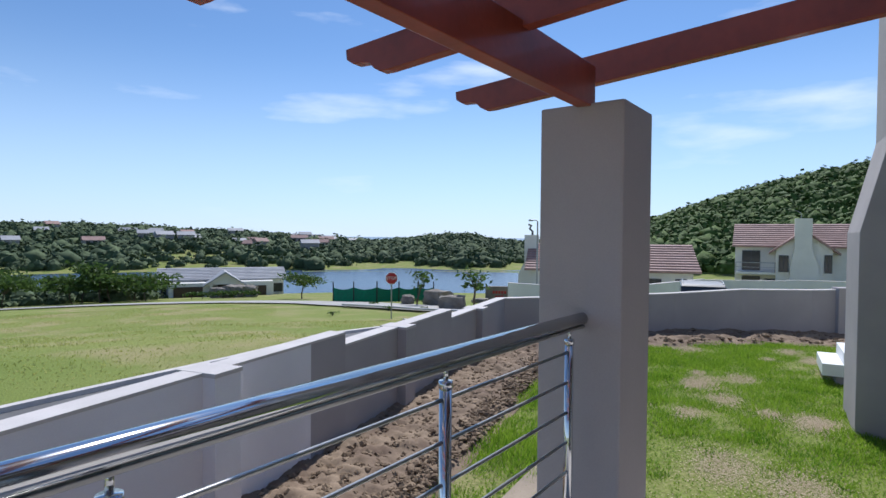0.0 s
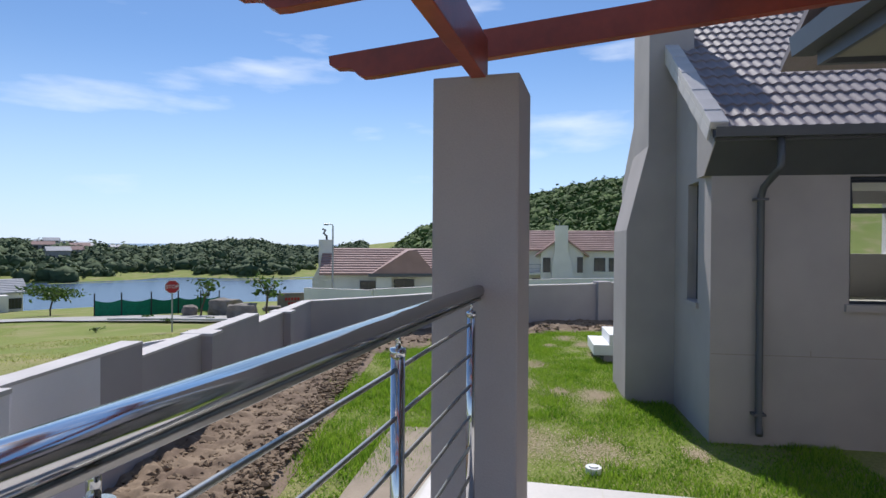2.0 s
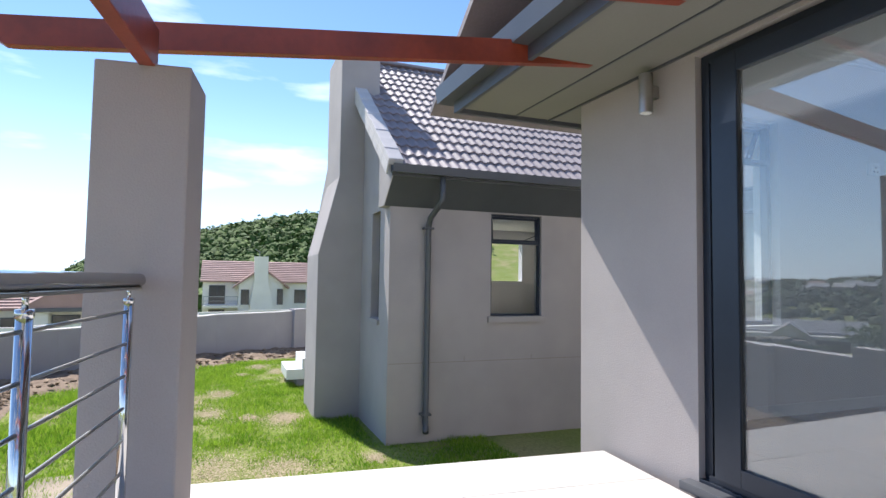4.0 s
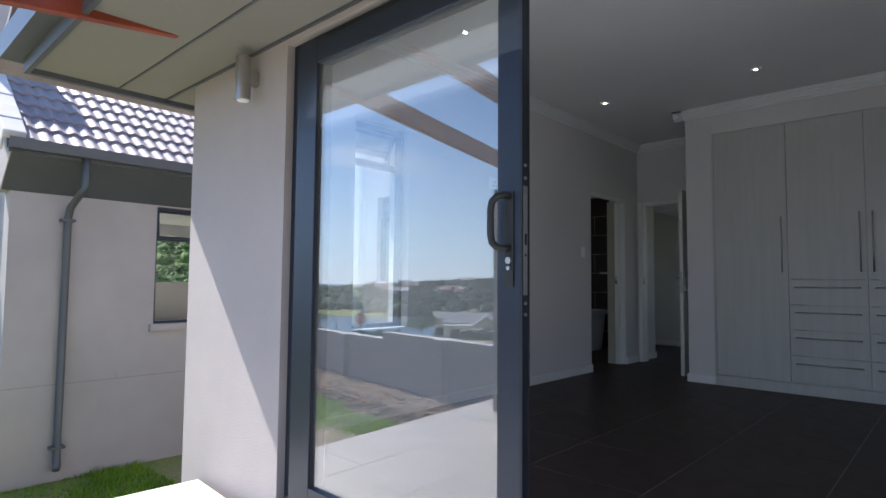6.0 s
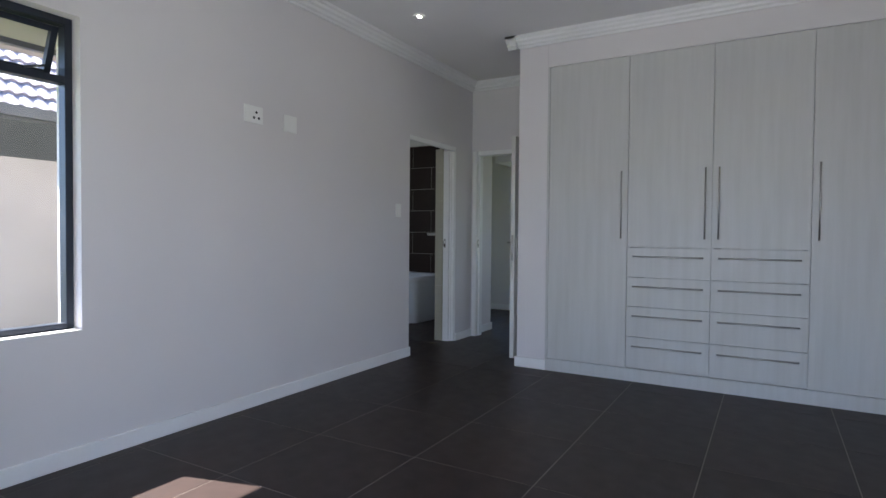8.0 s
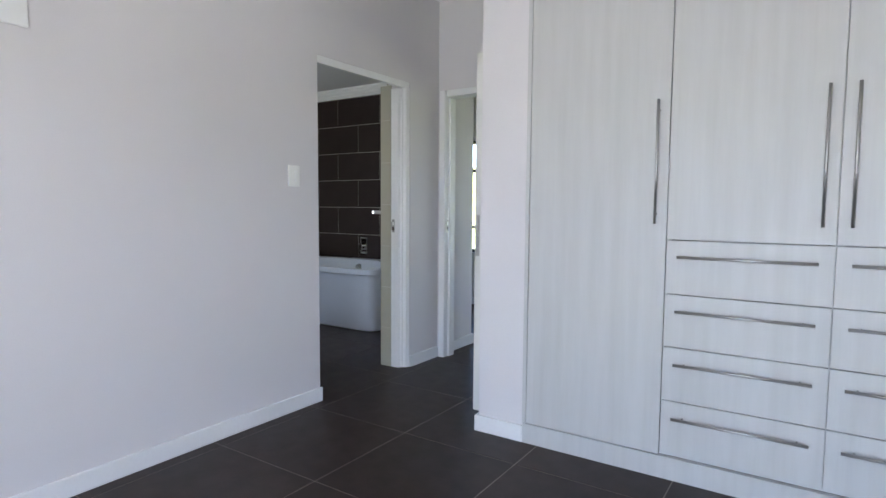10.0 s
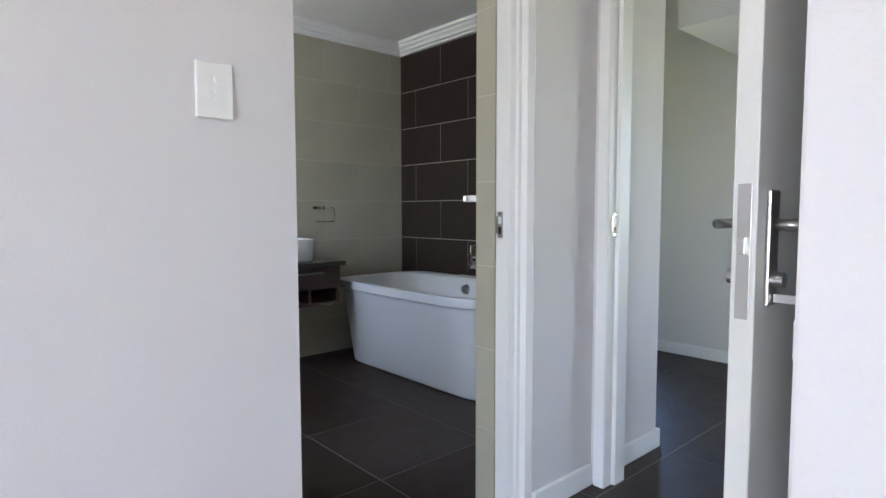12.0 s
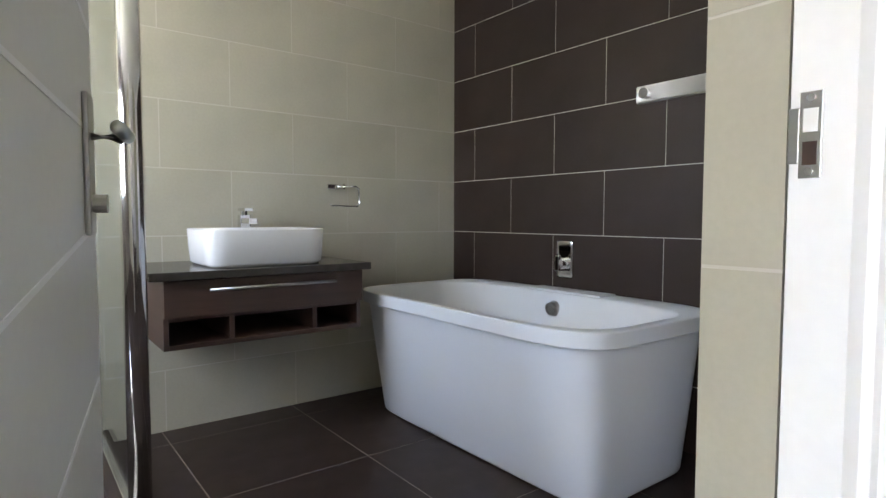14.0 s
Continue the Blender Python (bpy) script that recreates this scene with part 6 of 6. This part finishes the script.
# ---- tiles and roof tiles ----
def tile_mesh(name, w, h, t, mat, bevel=0.002):
    return mesh_of(name, boxes((0, w, 0, h, 0, t), bevel=0), mat)
TILE_CACHE = {}
def lay(parent, axis, u0, u1, v0, v1, uo, vo, pu, pv, gap, mat, plane, out, shift=0.0, row0=0, t=0.008, name="tile"):
    """Tiles over a rectangle of a plane; u runs along, v across; joints at uo + k pu and vo + k pv; every other row shifted."""
    k0, k1 = math.floor((v0 - vo) / pv), math.ceil((v1 - vo) / pv)
    for k in range(k0, k1):
        a0, a1 = max(v0, vo + k * pv + gap / 2), min(v1, vo + (k + 1) * pv - gap / 2)
        if a1 - a0 < 0.012:
            continue
        s = uo + (shift if (k + row0) % 2 else 0)
        for j in range(math.floor((u0 - s) / pu), math.ceil((u1 - s) / pu)):
            b0, b1 = max(u0, s + j * pu + gap / 2), min(u1, s + (j + 1) * pu - gap / 2)
            if b1 - b0 < 0.012:
                continue
            key = (round(b1 - b0, 3), round(a1 - a0, 3), axis, out, mat.name)
            if key not in TILE_CACHE:
                w, h = b1 - b0, a1 - a0
                lo, hi = (0, t) if out > 0 else (-t, 0)
                spec = {"z": (0, w, 0, h, lo, hi), "x": (lo, hi, 0, w, 0, h), "y": (0, w, lo, hi, 0, h)}[axis]
                TILE_CACHE[key] = mesh_of(name, boxes(spec), mat)
            ob = new(name, TILE_CACHE[key])
            ob.parent = parent
            ob.location = {"z": (b0, a0, plane), "x": (plane, b0, a0), "y": (b0, plane, a0)}[axis]
def holder(name):
    return bpy.data.objects[name]
FL = holder("floor")
lay(FL, "z", 0.0, ROOM_X1, -0.02, 4.41, 0.083, 4.782, 0.636, 0.632, 0.005, FLOOR_TILE, -0.006, 1, t=0.006)
lay(FL, "z", 0.0, 0.99, 4.41, HY, 0.083, 4.782, 0.636, 0.632, 0.005, FLOOR_TILE, -0.006, 1, t=0.006)
lay(FL, "z", -2.547, 0.0, 3.25, 5.93, -1.779, 5.496, 0.60, 0.598, 0.005, FLOOR_TILE, -0.006, 1, t=0.006)
lay(FL, "z", -2.547, -0.60, 5.93, 6.54, -1.779, 5.496, 0.60, 0.598, 0.005, FLOOR_TILE, -0.006, 1, t=0.006)
lay(FL, "z", 0.0, 2.4, HY, 7.75, 0.083, 4.782, 0.636, 0.632, 0.005, FLOOR_TILE, -0.006, 1, t=0.006)
lay(FL, "z", -2.65, 0.0, 6.70, 7.75, 0.083, 4.782, 0.636, 0.632, 0.005, FLOOR_TILE, -0.006, 1, t=0.006)
lay(FL, "z", -0.50, 0.0, 6.03, 6.70, 0.083, 4.782, 0.636, 0.632, 0.005, FLOOR_TILE, -0.006, 1, t=0.006)
lay(holder("patio"), "z", 0.07, 6.5, -3.01, -0.22, 0.07, -0.665, 0.5, 0.5, 0.006, PATIO, PZ - 0.012, 1, t=0.012)
lay(holder("wall_bath_light"), "x", 3.25, 6.54, 0.0, 2.44, 5.521, -0.024, 0.604, 0.296, 0.004, LIGHT_TILE, -2.559, 1, shift=0.302, row0=0, t=0.012)
lay(holder("wall_bath_dark"), "y", -2.547, -0.6, 0.0, 2.44, -1.755, -0.024, 0.601, 0.296, 0.003, DARK_TILE, 6.552, -1, shift=0.3005, row0=0, t=0.012)
lay(holder("wall_bathroom_door"), "y", -0.210, -0.115, 0.0, 2.03, -0.210, -0.013, 0.6, 0.30, 0.004, LIGHT_TILE, BY1 - 0.060, -1, t=0.012)
structure("wall_bath_reveal", boxes((-0.2085, -0.115, BY1 - 0.0705, BY1, 0, BZ1 - 0.045)), GROUT_LIGHT, "grout of the tiled door reveal", "wall")
lay(holder("wall_bathroom_door"), "x", BY1, 5.93, 0.0, 2.44, 5.09, -0.024, 0.604, 0.296, 0.004, LIGHT_TILE, -0.197, -1, shift=0.302, t=0.012)
lay(holder("wall_bathroom_door"), "x", 3.25, BY0, 0.0, 2.44, 5.09, -0.024, 0.604, 0.296, 0.004, LIGHT_TILE, -0.197, -1, shift=0.302, t=0.012)

# roof tiles of the wing: double-roman profile, one object each near the garden
TW, TE = 0.30, 0.325
def roman_tile():
    bm = bmesh.new()
    prof = []
    for i in range(13):
        u = i / 12
        prof.append((u * (TW + 0.012), 0.015 * (1 + math.sin(4 * math.pi * u - 1.2))))
    rows = []
    for v, lift in ((0.0, 0.034), (TE + 0.03, 0.006)):
        rows.append([bm.verts.new((p[0], v, p[1] + lift)) for p in prof])
    low = [bm.verts.new((p[0], 0.0, p[1] * 0.6 + 0.004)) for p in prof]
    for i in range(12):
        bm.faces.new((rows[0][i], rows[0][i + 1], rows[1][i + 1], rows[1][i]))
        bm.faces.new((low[i], low[i + 1], rows[0][i + 1], rows[0][i]))
    return bm
RT_MESH = mesh_of("roof_tile", roman_tile(), ROOF_TILE)
# tile frame: local x along +y of the world, local y up the slope
up = Vector((-math.cos(SL), 0, math.sin(SL)))
base = Matrix(((0, up.x, -up.z * -1, 0), (1, 0, 0, 0), (0, up.z, math.cos(SL), 0), (0, 0, 0, 1)))
tile_rows = int((EAVE_X - RIDGE_X) / math.cos(SL) / TE)
ncol = int((9.0 - VY) / TW)
vs, fs = [], []
deck = holder("wing_roof_deck")
for r in range(tile_rows + 1):
    for c in range(ncol):
        p = Vector((EAVE_X + 0.06, VY + 0.12 + c * TW, EAVE_Z - 0.055)) + up * (r * TE)
        m = Matrix.Translation(p) @ base
        if c < 20 and r < 15:
            t = new("roof_tile", RT_MESH)
            t.parent = deck
            t.matrix_basis = m
        else:
            k = len(vs)
            vs += [m @ v.co for v in RT_MESH.vertices]
            fs += [[i + k for i in f.vertices] for f in RT_MESH.polygons]
joined("roof_tiles_far", vs, fs, ROOF_TILE, "grey mauve concrete roof tiles further up the wing", "roof tiles", None, False)
vg = thing("verge_tiles", (EAVE_X, VY, EAVE_Z), "pale angled verge tiles along the gable edge", "roof tiles")
for r in range(tile_rows + 1):
    b = bmesh.new()
    add_box(b, -0.05, 0.16, 0, TE + 0.015, -0.02, 0.075, bevel=0.012)
    add_box(b, -0.05, -0.025, 0, TE + 0.01, -0.16, -0.02, bevel=0.005)
    o = part("verge_tile", b, CAP, vg)
    o.matrix_basis = Matrix.Translation(Vector((0.06, -0.02, -0.02 + 0.01 * (r % 2))) + up * (r * TE)) @ base
rg = thing("ridge_tiles", (RIDGE_X, GY, RIDGE_Z), "rounded ridge tiles along the wing roof", "roof tiles")
for i in range(24):
    b = bmesh.new()
    prof = [(0.14 * math.cos(a), 0.10 * math.sin(a)) for a in np.linspace(0, math.pi, 9)] + [(0.12 * math.cos(a), 0.08 * math.sin(a)) for a in np.linspace(math.pi, 0, 9)]
    part("ridge_tile", prism(prof, "y", i * 0.38, i * 0.38 + 0.40), ROOF_TILE, rg)

# sandy bare patches and grass blades on the near lawn
patch_rng = random.Random(12)
PATCHES = []
while len(PATCHES) < 32:
    px, py = patch_rng.uniform(-12.5, -0.4), patch_rng.uniform(-5.2, 0.6)
    if py > -6.73 + 0.135 * (px + 2.72) + 1.5 and not (px < -4.9 and py > -0.6):
        PATCHES.append((px, py, patch_rng.choice((0.12, 0.16, 0.2, 0.26, 0.34))))
fr = np.random.default_rng(8)
sv, sf = [], []
for px, py, pr in PATCHES:
    for _ in range(int(900 + 24000 * pr * pr)):
        d, w, t = fr.normal(0, 0.55, 2) + 0.5 * np.sin(fr.integers(0, 3) * 2.1 + px * 9 + np.array((0, 1.3))), fr.uniform(0.004, 0.011), fr.uniform(0, 6.28)
        x, y = px + d[0] * pr * 1.6, py + d[1] * pr
        k, zz = len(sv), YARD - 0.018 + fr.uniform(-0.004, 0.006)
        sv += [(x + w * math.cos(t + s), y + w * math.sin(t + s), zz + fr.uniform(-0.003, 0.003)) for s in (0, 1.9, 3.3, 4.9)]
        sf.append((k, k + 1, k + 2, k + 3))
SAND_BIT = island_material("sandy_crumbs", (0.40, 0.31, 0.19), (0.58, 0.48, 0.33), 0.95, 3.0, 0.0)
joined("bare_patches", sv, sf, SAND_BIT, "pale sandy crumbs on bare spots of the lawn", "soil", None, False)
rng = np.random.default_rng(3)
N = 330000
gx, gy = rng.uniform(-15, 0.1, N), rng.uniform(-7.6, 1.2, N)
line = -6.73 + 0.135 * (gx + 2.72)
ok = (gy > line + 1.2) & ~((gx < -4.9) & (gy > -0.4)) & (gx > -14.6)
gx, gy = gx[ok], gy[ok]
thick = np.array([noise.noise(Vector((x * 0.55, y * 0.55, 0))) + 0.6 * noise.noise(Vector((x * 2.1, y * 2.1, 4))) for x, y in zip(gx, gy)])
keep = rng.random(len(gx)) < np.clip(0.8 + thick * 0.9, 0.22, 1.0)
for px, py, pr in PATCHES:
    dd = np.hypot((gx - px) / 1.5, gy - py) / pr
    keep &= rng.random(len(gx)) < np.clip(0.04 + 0.5 * dd ** 2, 0, 1)
gx, gy, thick = gx[keep], gy[keep], thick[keep]
n = len(gx)
ang, hh = rng.uniform(0, 6.28, n), rng.uniform(0.025, 0.075, n) * np.clip(1 + 1.2 * thick, 0.45, 2.1)
dx, dy = np.cos(ang) * 0.007, np.sin(ang) * 0.007
lx, ly = rng.normal(0, 0.03, n), rng.normal(0, 0.03, n)
z0 = np.full(n, YARD - 0.03)
GV = np.empty((n, 3, 3))
GV[:, 0] = np.stack([gx - dx, gy - dy, z0], 1)
GV[:, 1] = np.stack([gx + dx, gy + dy, z0], 1)
GV[:, 2] = np.stack([gx + lx, gy + ly, z0 + hh], 1)
GRASS = island_material("grass_blade", (0.075, 0.215, 0.012), (0.30, 0.44, 0.045), 0.7, 1.6, 0.0, 0.5)
joined("lawn_grass", GV.reshape(-1, 3).tolist(), np.arange(n * 3).reshape(-1, 3).tolist(), GRASS, "short patchy green lawn grass", "grass", None, False)

# tufts on the field beyond the garden wall
rng = np.random.default_rng(9)
n = 60000
ta, tr = np.radians(rng.uniform(203, 252, n)), np.sqrt(rng.uniform(8.0 ** 2, 48.0 ** 2, n))
tx, ty = C0.x + tr * np.cos(ta), C0.y + tr * np.sin(ta)
ok = (ty < -13.0 - 0.12 * np.clip(-6 - tx, 0, 8)) & ((tx > -16) | (ty < -14.6 - 0.6 * (-16 - tx)))
ok &= (tr < 30) | (np.degrees(ta) > 226)
tx, ty, tr = tx[ok], ty[ok], tr[ok]
n = len(tx)
tz = np.array([terrain(x, y) for x, y in zip(tx, ty)])
lump = np.array([noise.noise(Vector((x * 0.35, y * 0.35, 6))) for x, y in zip(tx, ty)])
ang, hh = rng.uniform(0, 6.28, n), rng.uniform(0.015, 0.045, n) * np.clip(1 + lump * 1.2, 0.5, 1.9)
wd = rng.uniform(0.012, 0.035, n)
FV = np.empty((n, 3, 3))
FV[:, 0] = np.stack([tx - np.cos(ang) * wd, ty - np.sin(ang) * wd, tz - 0.03], 1)
FV[:, 1] = np.stack([tx + np.cos(ang) * wd, ty + np.sin(ang) * wd, tz - 0.03], 1)
FV[:, 2] = np.stack([tx + rng.normal(0, 0.05, n), ty + rng.normal(0, 0.05, n), tz + hh], 1)
FIELD = island_material("field_grass_blade", (0.25, 0.31, 0.05), (0.42, 0.42, 0.15), 0.8, 0.25, 0.0, 0.6)
joined("field_grass", FV.reshape(-1, 3).tolist(), np.arange(n * 3).reshape(-1, 3).tolist(), FIELD, "dry green and straw-coloured field grass", "grass", None, False)
